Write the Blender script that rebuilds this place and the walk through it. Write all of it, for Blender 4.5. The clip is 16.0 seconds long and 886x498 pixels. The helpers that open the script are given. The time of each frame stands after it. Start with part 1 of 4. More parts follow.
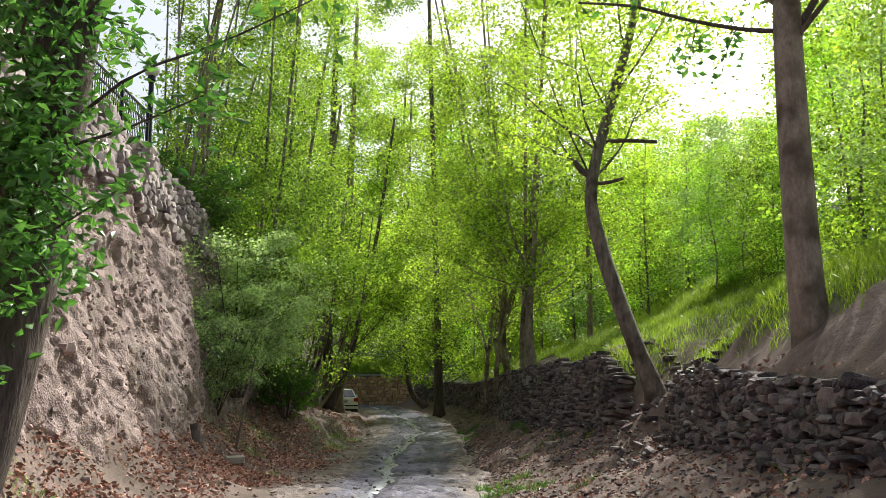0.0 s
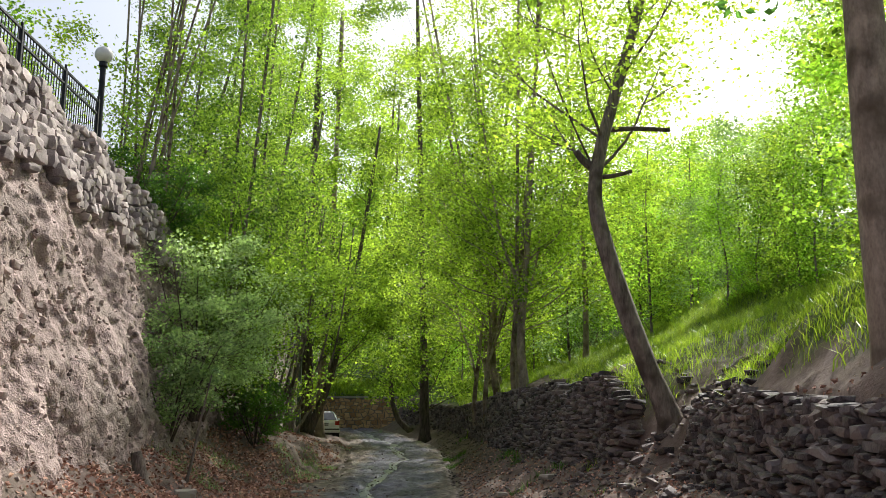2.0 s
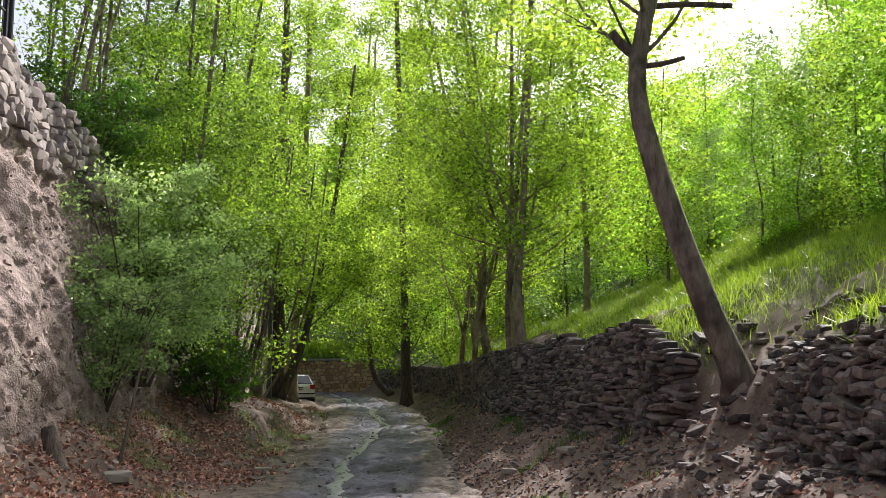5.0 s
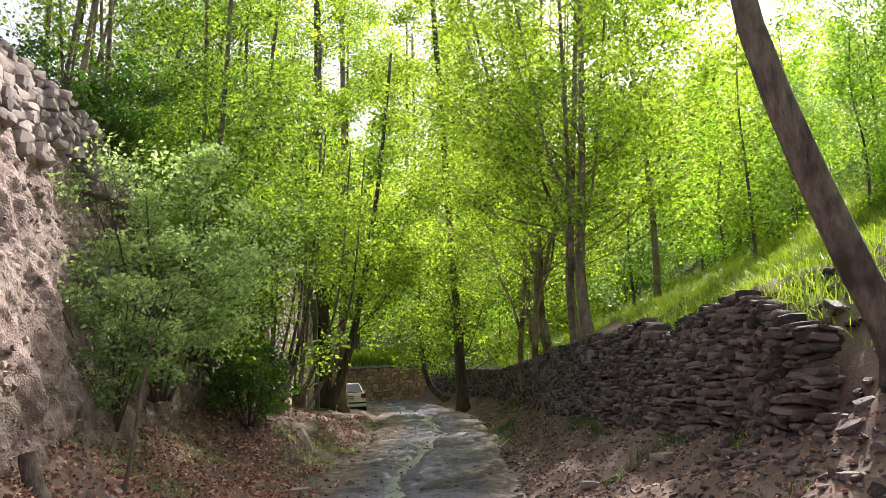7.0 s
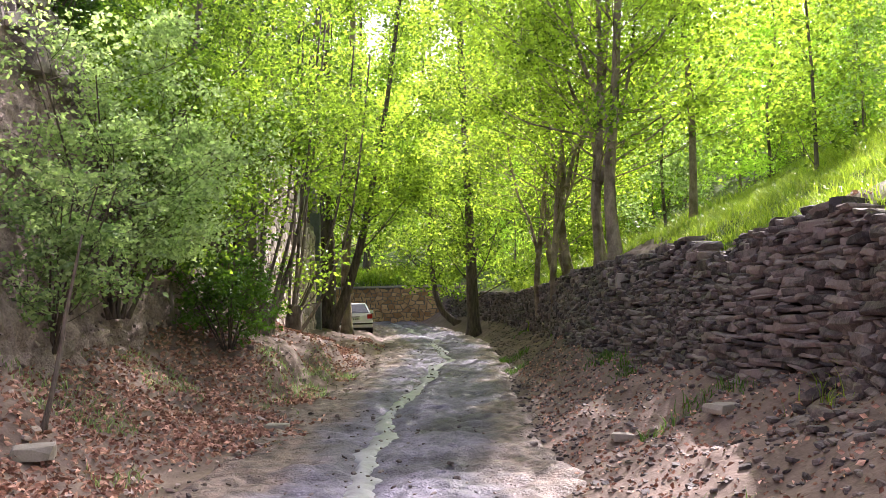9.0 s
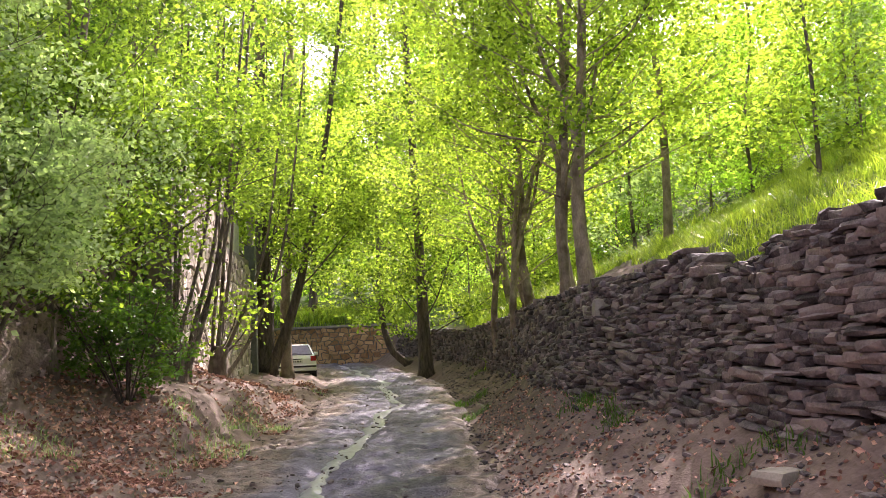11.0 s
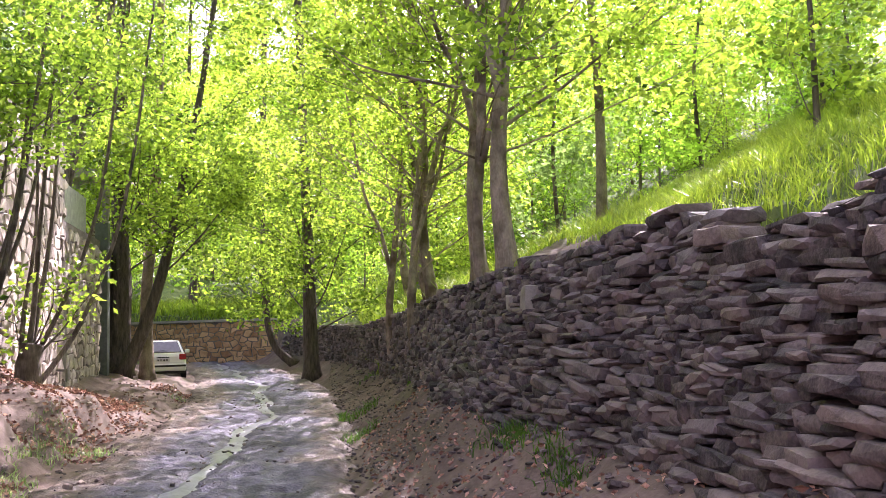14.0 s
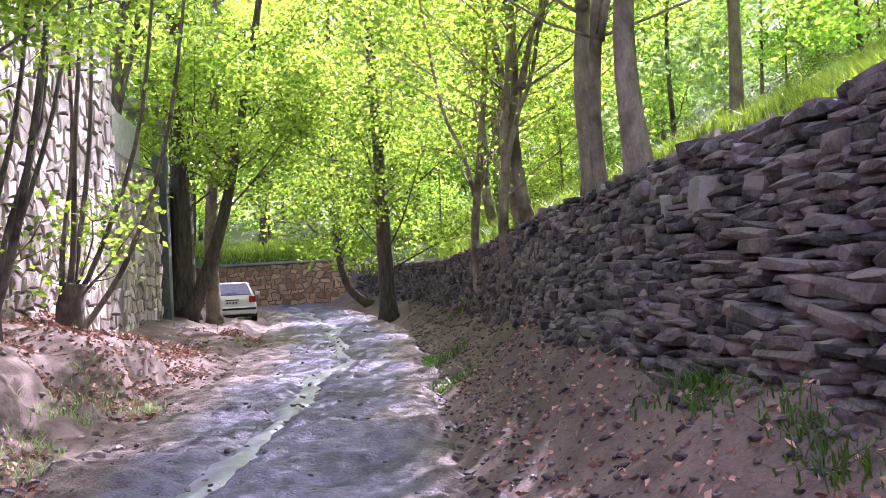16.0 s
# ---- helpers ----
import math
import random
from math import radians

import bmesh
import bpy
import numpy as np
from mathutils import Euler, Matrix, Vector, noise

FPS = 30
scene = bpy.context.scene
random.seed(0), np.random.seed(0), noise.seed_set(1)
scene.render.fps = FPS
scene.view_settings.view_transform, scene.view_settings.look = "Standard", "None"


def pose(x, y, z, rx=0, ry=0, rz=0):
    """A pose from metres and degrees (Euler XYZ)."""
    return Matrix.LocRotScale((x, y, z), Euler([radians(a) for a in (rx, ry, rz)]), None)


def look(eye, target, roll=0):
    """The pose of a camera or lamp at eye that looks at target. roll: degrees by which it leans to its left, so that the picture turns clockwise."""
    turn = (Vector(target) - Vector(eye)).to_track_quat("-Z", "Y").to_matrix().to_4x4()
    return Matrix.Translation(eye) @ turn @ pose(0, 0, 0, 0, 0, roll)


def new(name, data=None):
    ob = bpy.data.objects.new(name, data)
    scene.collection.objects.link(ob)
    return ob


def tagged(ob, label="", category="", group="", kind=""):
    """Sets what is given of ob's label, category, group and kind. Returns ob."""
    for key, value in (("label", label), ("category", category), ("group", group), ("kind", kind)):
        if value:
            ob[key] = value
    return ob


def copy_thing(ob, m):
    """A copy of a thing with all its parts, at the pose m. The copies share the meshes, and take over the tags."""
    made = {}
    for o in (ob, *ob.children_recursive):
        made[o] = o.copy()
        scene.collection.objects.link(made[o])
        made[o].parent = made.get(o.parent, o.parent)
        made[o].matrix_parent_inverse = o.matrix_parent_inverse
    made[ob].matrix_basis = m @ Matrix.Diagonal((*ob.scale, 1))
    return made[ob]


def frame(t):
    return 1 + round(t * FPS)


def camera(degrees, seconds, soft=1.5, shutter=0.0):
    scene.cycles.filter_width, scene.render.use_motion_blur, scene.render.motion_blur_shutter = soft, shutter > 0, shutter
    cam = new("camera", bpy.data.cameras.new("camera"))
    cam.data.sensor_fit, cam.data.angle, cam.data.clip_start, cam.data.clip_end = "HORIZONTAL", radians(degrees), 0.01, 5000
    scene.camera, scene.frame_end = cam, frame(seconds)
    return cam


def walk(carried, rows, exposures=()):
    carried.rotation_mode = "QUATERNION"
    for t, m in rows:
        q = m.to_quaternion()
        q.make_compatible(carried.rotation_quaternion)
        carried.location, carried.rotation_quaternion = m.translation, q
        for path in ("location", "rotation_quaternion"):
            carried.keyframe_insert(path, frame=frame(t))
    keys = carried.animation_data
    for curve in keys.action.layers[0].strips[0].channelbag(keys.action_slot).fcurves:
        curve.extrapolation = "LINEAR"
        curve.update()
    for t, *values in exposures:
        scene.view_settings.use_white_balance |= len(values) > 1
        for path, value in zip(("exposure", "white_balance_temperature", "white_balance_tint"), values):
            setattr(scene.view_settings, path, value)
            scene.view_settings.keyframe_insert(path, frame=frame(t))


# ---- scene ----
cam = camera(52.8, 16.0, soft=0.6)
METRES, EYE, TILT, LEAN, TURN = 20.0, 1.6, 8.5, 0.0, 0.0
ROWS = [
    (0.0, 0.0, 0.0, 0.0, 0.0, 0.0, -0.0),
    (0.5, 0.001, 0.0283, -0.0036, -0.66, 0.29, -0.25),
    (1.0, 0.0056, 0.055, -0.0059, -0.5, 1.08, 0.43),
    (1.5, 0.0076, 0.0816, -0.0115, -0.54, 1.33, 0.07),
    (2.0, 0.0077, 0.113, -0.0157, -0.64, 1.4, -0.37),
    (2.5, 0.0077, 0.1398, -0.0185, -0.55, 1.52, -1.57),
    (3.0, 0.0029, 0.1666, -0.0234, -1.82, 1.57, -1.42),
    (3.5, -0.0004, 0.1944, -0.029, -2.47, 0.14, -0.24),
    (4.0, -0.0017, 0.2246, -0.0348, -2.56, -2.11, -0.18),
    (6.5, -0.0037, 0.3666, -0.0601, -0.01, 1.26, 1.79),
    (7.0, -0.0023, 0.4011, -0.0683, 0.98, -0.5, 2.94),
    (7.5, -0.0004, 0.4308, -0.0724, 0.47, -3.48, 4.34),
    (8.0, 0.0022, 0.46, -0.0754, 1.26, -4.62, 3.47),
    (8.5, 0.0008, 0.4927, -0.0813, 1.37, -4.95, 2.62),
    (9.0, 0.0022, 0.5263, -0.0873, 2.11, -5.41, 1.56),
    (9.5, 0.0027, 0.5584, -0.0937, 1.21, -5.06, 1.36),
    (12.0, 0.0095, 0.728, -0.1234, -2.18, -2.23, 1.82),
    (12.5, 0.0143, 0.7604, -0.1286, -2.77, -2.42, -0.65),
    (13.0, 0.0181, 0.7895, -0.1306, -1.74, -2.77, -0.53),
    (13.5, 0.0215, 0.8228, -0.135, -7.11, -2.71, 0.38),
    (14.0, 0.0242, 0.8538, -0.1407, -7.22, -3.25, 0.48),
    (14.5, 0.021, 0.8843, -0.149, -7.17, -3.69, -0.46),
    (15.0, 0.0184, 0.9142, -0.1553, -5.21, -4.47, 0.73),
    (15.5, 0.0186, 0.9468, -0.162, -2.45, -5.21, 0.14),
    (16.0, 0.0158, 0.9815, -0.1688, -2.91, -6.89, 2.41),
]
EXPOSURES = [(0.0, 0.37, 6300, 9), (1.5, 0.4, 6250, 10), (3.0, 0.36, 6250, 9), (4.0, 0.5, 6050, 11), (6.5, 0.47, 6500, 18), (7.0, 0.85, 6500, 18), (7.5, 1.3, 6450, 25), (8.5, 1.4, 6300, 28), (9.0, 1.5, 6250, 27), (9.5, 1.53, 6200, 19), (12.0, 1.7, 6700, 41), (12.7, 1.76, 6400, 40), (13.5, 1.86, 6150, 40), (14.5, 1.93, 5850, 41), (16.0, 2.03, 5500, 48)]
walk(cam, [(t, pose(0, 0, EYE, TILT, LEAN, TURN) @ pose(METRES * x, METRES * y, METRES * z, 90 + pitch, roll, yaw)) for t, x, y, z, yaw, pitch, roll in ROWS], EXPOSURES)

# ---- light ----
SUN_AZ, SUN_EL = 33.0, 44.0
world = bpy.data.worlds.new("sky_world")
scene.world = world
world.use_nodes = True
wn, wl = world.node_tree.nodes, world.node_tree.links
sky = wn.new("ShaderNodeTexSky")
sky.sky_type = "NISHITA"
sky.sun_disc = False
sky.sun_elevation = radians(SUN_EL)
sky.sun_rotation = radians(SUN_AZ)
sky.air_density, sky.dust_density, sky.ozone_density = 1.0, 6.0, 1.0
wn["Background"].inputs["Strength"].default_value = 0.15
haze = wn.new("ShaderNodeHueSaturation")
haze.inputs["Saturation"].default_value = 0.55
wl.new(sky.outputs["Color"], haze.inputs["Color"])
wl.new(haze.outputs["Color"], wn["Background"].inputs["Color"])
sun_data = bpy.data.lights.new("sun", "SUN")
sun_data.energy, sun_data.angle, sun_data.color = 5.0, radians(0.6), (1.0, 0.95, 0.86)
sun = new("sun", sun_data)
az, el = radians(SUN_AZ), radians(SUN_EL)
sun.matrix_world = look((0, 0, 60), Vector((0, 0, 60)) - Vector((math.sin(az) * math.cos(el), math.cos(az) * math.cos(el), math.sin(el))))


# ---- materials ----
def mat(name, dark, light, rough=0.85, scale=6.0, fine=60.0, bump=0.3, bump_dist=0.02, metal=0.0, island=0.0, rand=0.0, spec=0.3, stain=None, stain_scale=0.7, stretch=1.0, hue=None):
    """Two scales of noise between two colours, an optional stain colour, bump, and variation by piece."""
    m = bpy.data.materials.new(name)
    m.use_nodes = True
    n, l = m.node_tree.nodes, m.node_tree.links
    b = n["Principled BSDF"]
    geo = n.new("ShaderNodeNewGeometry")
    a = n.new("ShaderNodeTexNoise")
    a.inputs["Scale"].default_value, a.inputs["Detail"].default_value, a.inputs["Roughness"].default_value = scale, 6, 0.65
    f = n.new("ShaderNodeTexNoise")
    f.inputs["Scale"].default_value, f.inputs["Detail"].default_value = fine, 3
    flow = n.new("ShaderNodeVectorMath")
    flow.operation = "MULTIPLY"
    flow.inputs[1].default_value = (1, 1, stretch)
    l.new(geo.outputs["Position"], flow.inputs[0])
    for t in (a, f):
        l.new(flow.outputs[0], t.inputs["Vector"])
    mix = n.new("ShaderNodeMath")
    mix.operation = "MULTIPLY_ADD"
    mix.inputs[1].default_value = 0.4
    l.new(f.outputs["Fac"], mix.inputs[0])
    l.new(a.outputs["Fac"], mix.inputs[2])
    value = mix.outputs[0]
    if island or rand:
        src = geo.outputs["Random Per Island"] if island else n.new("ShaderNodeObjectInfo").outputs["Random"]
        add = n.new("ShaderNodeMath")
        add.operation = "MULTIPLY_ADD"
        add.inputs[1].default_value = island or rand
        l.new(src, add.inputs[0])
        l.new(value, add.inputs[2])
        off = n.new("ShaderNodeMath")
        off.operation = "SUBTRACT"
        off.inputs[1].default_value = (island or rand) / 2
        l.new(add.outputs[0], off.inputs[0])
        value = off.outputs[0]
    ramp = n.new("ShaderNodeValToRGB")
    ramp.color_ramp.elements[0].position, ramp.color_ramp.elements[1].position = 0.45, 0.95
    ramp.color_ramp.elements[0].color, ramp.color_ramp.elements[1].color = (*dark, 1), (*light, 1)
    l.new(value, ramp.inputs["Fac"])
    color = ramp.outputs["Color"]
    if hue:
        # some pieces lean to a second colour
        fr, pw, hm = n.new("ShaderNodeMath"), n.new("ShaderNodeMath"), n.new("ShaderNodeMix")
        fr.operation, pw.operation = "MULTIPLY", "PINGPONG"
        fr.inputs[1].default_value, pw.inputs[1].default_value = 5.0, 0.85
        l.new(src, fr.inputs[0])
        l.new(fr.outputs[0], pw.inputs[0])
        l.new(pw.outputs[0], hm.inputs["Factor"])
        hm.data_type, hm.blend_type = "RGBA", "MULTIPLY"
        l.new(color, hm.inputs["A"])
        hm.inputs["B"].default_value = (*hue, 1)
        color = hm.outputs["Result"]
    if stain:
        s = n.new("ShaderNodeTexNoise")
        s.inputs["Scale"].default_value, s.inputs["Detail"].default_value = stain_scale, 5
        l.new(geo.outputs["Position"], s.inputs["Vector"])
        sr = n.new("ShaderNodeValToRGB")
        sr.color_ramp.elements[0].position, sr.color_ramp.elements[1].position = 0.48, 0.66
        l.new(s.outputs["Fac"], sr.inputs["Fac"])
        mx = n.new("ShaderNodeMix")
        mx.data_type = "RGBA"
        l.new(sr.outputs["Color"], mx.inputs["Factor"])
        l.new(color, mx.inputs["A"])
        mx.inputs["B"].default_value = (*stain, 1)
        color = mx.outputs["Result"]
    l.new(color, b.inputs["Base Color"])
    b.inputs["Roughness"].default_value, b.inputs["Metallic"].default_value = rough, metal
    b.inputs["Specular IOR Level"].default_value = spec
    bp = n.new("ShaderNodeBump")
    bp.inputs["Strength"].default_value, bp.inputs["Distance"].default_value = bump, bump_dist
    l.new(mix.outputs[0], bp.inputs["Height"])
    l.new(bp.outputs["Normal"], b.inputs["Normal"])
    return m


def leaf_mat(name, dark, light, glow=0.5, lit=(2.6, 2.4, 1.1)):
    """Thin leaves: gloss on a diffuse face, light let through, colour varied leaf by leaf and tree by tree."""
    m = bpy.data.materials.new(name)
    m.use_nodes = True
    n, l = m.node_tree.nodes, m.node_tree.links
    b, out = n["Principled BSDF"], n["Material Output"]
    geo, info = n.new("ShaderNodeNewGeometry"), n.new("ShaderNodeObjectInfo")
    add = n.new("ShaderNodeMath")
    add.operation = "MULTIPLY_ADD"
    add.inputs[1].default_value = 0.66
    l.new(geo.outputs["Random Per Island"], add.inputs[0])
    sc = n.new("ShaderNodeMath")
    sc.operation = "MULTIPLY"
    sc.inputs[1].default_value = 0.34
    l.new(info.outputs["Random"], sc.inputs[0])
    l.new(sc.outputs[0], add.inputs[2])
    ramp = n.new("ShaderNodeValToRGB")
    ramp.color_ramp.elements[0].color, ramp.color_ramp.elements[1].color = (*dark, 1), (*light, 1)
    ramp.color_ramp.elements[0].position, ramp.color_ramp.elements[1].position = 0.12, 0.85
    l.new(add.outputs[0], ramp.inputs["Fac"])
    l.new(ramp.outputs["Color"], b.inputs["Base Color"])
    b.inputs["Roughness"].default_value, b.inputs["Specular IOR Level"].default_value = 0.38, 0.5
    tr = n.new("ShaderNodeBsdfTranslucent")
    tint = n.new("ShaderNodeMix")
    tint.data_type, tint.blend_type = "RGBA", "MULTIPLY"
    tint.inputs["Factor"].default_value = 1.0
    l.new(ramp.outputs["Color"], tint.inputs["A"])
    tint.inputs["B"].default_value = (*lit, 1)
    l.new(tint.outputs["Result"], tr.inputs["Color"])
    mx = n.new("ShaderNodeMixShader")
    mx.inputs["Fac"].default_value = glow
    l.new(b.outputs["BSDF"], mx.inputs[1])
    l.new(tr.outputs["BSDF"], mx.inputs[2])
    l.new(mx.outputs["Shader"], out.inputs["Surface"])
    return m


M_SOIL = mat("dry_soil", (0.075, 0.053, 0.043), (0.245, 0.178, 0.147), scale=3.0, fine=30, bump=0.5, bump_dist=0.05, stain=(0.115, 0.088, 0.066), stain_scale=0.5)
M_ROAD = mat("damp_dirt_road", (0.032, 0.030, 0.046), (0.225, 0.21, 0.285), rough=0.58, scale=4.5, fine=34, bump=1.0, bump_dist=0.06, spec=0.35, stain=(0.045, 0.045, 0.052), stain_scale=0.9)
M_CLIFF = mat("earth_cliff", (0.135, 0.10, 0.088), (0.57, 0.44, 0.40), scale=4.5, fine=34, bump=1.0, bump_dist=0.11, stain=(0.26, 0.21, 0.18), stain_scale=0.9)
M_SLATE = mat("slate_stone", (0.036, 0.031, 0.035), (0.206, 0.177, 0.174), scale=6.0, fine=45, bump=0.7, bump_dist=0.03, rand=0.5, rough=0.72, hue=(1.1, 0.97, 0.86))
M_SLATE_J = mat("slate_stone_rest", (0.036, 0.031, 0.035), (0.206, 0.177, 0.174), scale=6.0, fine=45, bump=0.7, bump_dist=0.03, island=0.5, rough=0.72, hue=(1.1, 0.97, 0.86))
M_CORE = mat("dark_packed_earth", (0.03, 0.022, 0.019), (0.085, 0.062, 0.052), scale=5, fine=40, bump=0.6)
M_PALE = mat("pale_masonry_stone", (0.24, 0.205, 0.175), (0.58, 0.51, 0.455), scale=3.0, fine=40, bump=0.4, rand=0.5)
M_PALE_J = mat("pale_masonry_stone_rest", (0.24, 0.205, 0.175), (0.58, 0.51, 0.455), scale=3.0, fine=40, bump=0.4, island=0.5)
M_MORTAR = mat("grey_mortar", (0.10, 0.088, 0.076), (0.24, 0.21, 0.19), scale=4.0, fine=50)
M_TAN_J = mat("tan_masonry_stone", (0.30, 0.165, 0.085), (0.60, 0.39, 0.22), scale=2.0, fine=30, island=0.5)
M_BARK_D = mat("dark_bark", (0.03, 0.024, 0.02), (0.17, 0.135, 0.11), scale=12, fine=50, bump=1.0, bump_dist=0.04, stretch=0.18)
M_BARK = mat("grey_bark", (0.06, 0.048, 0.04), (0.30, 0.25, 0.21), scale=13, fine=45, bump=1.0, bump_dist=0.035, stain=(0.07, 0.055, 0.045), stain_scale=2.5, stretch=0.2)
M_BARK_P = mat("pale_bark", (0.135, 0.106, 0.08), (0.41, 0.335, 0.26), scale=8, fine=45, bump=0.5, bump_dist=0.02, stretch=0.45, stain=(0.10, 0.075, 0.05), stain_scale=2.2)
M_LEAF = leaf_mat("fresh_leaf", (0.028, 0.075, 0.012), (0.225, 0.36, 0.064), glow=0.52, lit=(2.65, 2.4, 1.0))
M_LEAF_Y = leaf_mat("yellow_green_leaf", (0.05, 0.10, 0.012), (0.29, 0.425, 0.07), glow=0.62)
M_LEAF_S = leaf_mat("shrub_leaf", (0.12, 0.19, 0.075), (0.43, 0.54, 0.26), glow=0.42, lit=(1.65, 1.85, 1.05))
M_LEAF_B = leaf_mat("bright_thicket_leaf", (0.06, 0.135, 0.016), (0.29, 0.45, 0.08), glow=0.64, lit=(2.55, 2.5, 1.15))
M_LEAF_D = leaf_mat("deep_green_leaf", (0.025, 0.075, 0.012), (0.07, 0.16, 0.02), glow=0.4)
def turf_on(m, attr, dark, light):
    """Mix a turf colour into a soil where the mesh says grass grows."""
    n, l = m.node_tree.nodes, m.node_tree.links
    b = n["Principled BSDF"]
    old = b.inputs["Base Color"].links[0].from_socket
    at, no, ramp, mx = n.new("ShaderNodeAttribute"), n.new("ShaderNodeTexNoise"), n.new("ShaderNodeValToRGB"), n.new("ShaderNodeMix")
    at.attribute_name = attr
    no.inputs["Scale"].default_value, no.inputs["Detail"].default_value = 5, 5
    ramp.color_ramp.elements[0].color, ramp.color_ramp.elements[1].color = (*dark, 1), (*light, 1)
    ramp.color_ramp.elements[0].position, ramp.color_ramp.elements[1].position = 0.35, 0.65
    l.new(n["Geometry"].outputs["Position"], no.inputs["Vector"])
    l.new(no.outputs["Fac"], ramp.inputs["Fac"])
    mx.data_type = "RGBA"
    l.new(at.outputs["Fac"], mx.inputs["Factor"])
    l.new(old, mx.inputs["A"])
    l.new(ramp.outputs["Color"], mx.inputs["B"])
    l.new(mx.outputs["Result"], b.inputs["Base Color"])


turf_on(M_SOIL, "turf", (0.04, 0.075, 0.015), (0.13, 0.17, 0.035))
turf_on(M_ROAD, "dust", (0.07, 0.052, 0.045), (0.235, 0.178, 0.15))
# the sky's pale reflection is put into the water's base colour
M_WATER = mat("water_with_sky_sheen", (0.17, 0.17, 0.205), (0.38, 0.39, 0.445), rough=0.3, scale=5, fine=30, bump=0.4, bump_dist=0.02, spec=0.8)
M_WHITE = mat("white_car_paint", (0.76, 0.76, 0.77), (0.86, 0.86, 0.87), rough=0.3, scale=2, fine=20, bump=0.02, spec=0.5)
M_GLASS = mat("dark_car_glass", (0.03, 0.033, 0.036), (0.06, 0.064, 0.068), rough=0.12, bump=0.0, spec=0.6)
M_RUBBER = mat("black_rubber", (0.012, 0.012, 0.012), (0.035, 0.035, 0.035), rough=0.8)
M_RED = mat("red_lamp_plastic", (0.30, 0.015, 0.012), (0.45, 0.03, 0.02), rough=0.25, bump=0.0)
M_PLATE = mat("number_plate_white", (0.6, 0.6, 0.58), (0.75, 0.75, 0.72), rough=0.5, bump=0.0)
M_STEEL = mat("wheel_alloy", (0.25, 0.25, 0.26), (0.45, 0.45, 0.46), rough=0.4, metal=0.8, bump=0.05)
M_ZINC = mat("galvanised_sheet", (0.30, 0.30, 0.30), (0.52, 0.52, 0.50), rough=0.5, metal=0.5, bump=0.1)
M_GREENM = mat("grey_green_painted_metal", (0.07, 0.085, 0.075), (0.16, 0.18, 0.16), rough=0.6, bump=0.15)
M_CONC = mat("weathered_concrete", (0.20, 0.18, 0.15), (0.40, 0.37, 0.32), scale=3)
# leaf colour darkened to hold the shade of the near, backlit sprays
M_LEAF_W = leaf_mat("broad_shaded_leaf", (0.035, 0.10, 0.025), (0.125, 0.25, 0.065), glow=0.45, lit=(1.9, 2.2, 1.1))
M_GRASS = leaf_mat("grass_blade", (0.05, 0.11, 0.012), (0.215, 0.31, 0.04), glow=0.5)
M_LITTER = mat("dead_leaf", (0.20, 0.095, 0.066), (0.64, 0.39, 0.295), scale=20, fine=60, island=0.7, bump=0.1)
M_IRON = mat("dark_iron", (0.012, 0.013, 0.016), (0.03, 0.032, 0.036), rough=0.5, metal=0.6, bump=0.1, bump_dist=0.003)


# ---- tools ----
def lattice(ix, iy, iz, seed):
    v = np.sin(ix * 127.1 + iy * 311.7 + iz * 74.7 + seed * 53.3) * 43758.5453
    return v - np.floor(v)


def vnoise(x, y, z, seed=0):
    x, y, z = np.broadcast_arrays(np.asarray(x, float), np.asarray(y, float), np.asarray(z, float))
    ix, iy, iz = np.floor(x), np.floor(y), np.floor(z)
    fx, fy, fz = x - ix, y - iy, z - iz
    fx, fy, fz = (f * f * (3 - 2 * f) for f in (fx, fy, fz))
    r = 0
    for a in (0, 1):
        for b in (0, 1):
            for c in (0, 1):
                r = r + lattice(ix + a, iy + b, iz + c, seed) * (fx if a else 1 - fx) * (fy if b else 1 - fy) * (fz if c else 1 - fz)
    return r * 2 - 1


def fbm(x, y, z=0.0, octaves=4, seed=0):
    r, k, g = 0, 1.0, 1.0
    for i in range(octaves):
        r = r + g * vnoise(np.asarray(x) * k, np.asarray(y) * k, np.asarray(z) * k, seed + i)
        k, g = k * 2.03, g * 0.5
    return r


def smooth(a, b, x):
    t = np.clip((np.asarray(x, float) - a) / (b - a), 0, 1)
    return t * t * (3 - 2 * t)


def mesh_of(name, verts, faces, material, shade=False):
    me = bpy.data.meshes.new(name)
    me.from_pydata([tuple(v) for v in verts], [], faces)
    me.materials.append(material)
    if shade:
        me.shade_smooth()
    me.update()
    return me


def tri_mesh(name, verts, tris, material):
    """A mesh from numpy arrays of vertices and triangles."""
    me = bpy.data.meshes.new(name)
    verts, tris = np.asarray(verts, np.float32), np.asarray(tris, np.int32)
    me.vertices.add(len(verts))
    me.vertices.foreach_set("co", verts.ravel())
    me.loops.add(tris.size)
    me.loops.foreach_set("vertex_index", tris.ravel())
    me.polygons.add(len(tris))
    me.polygons.foreach_set("loop_start", np.arange(len(tris), dtype=np.int32) * 3)
    me.update(calc_edges=True)
    me.materials.append(material)
    me.shade_flat()
    return me


def put(name, me, parent=None, label="", at=None):
    ob = new(name, me)
    if at is not None:
        ob.matrix_basis = at
    if parent is not None:
        ob.parent = parent
    if label:
        ob["label"] = label
    return ob


def part(name, bm, material, parent, label=""):
    me = bpy.data.meshes.new(name)
    bm.to_mesh(me)
    bm.free()
    me.materials.append(material)
    return put(name, me, parent, label)


def thing(name, at, label, category, group="", kind=""):
    ob = new(name)
    ob.matrix_basis = at
    ob.empty_display_size = 0.2
    return tagged(ob, label, category, group, kind)


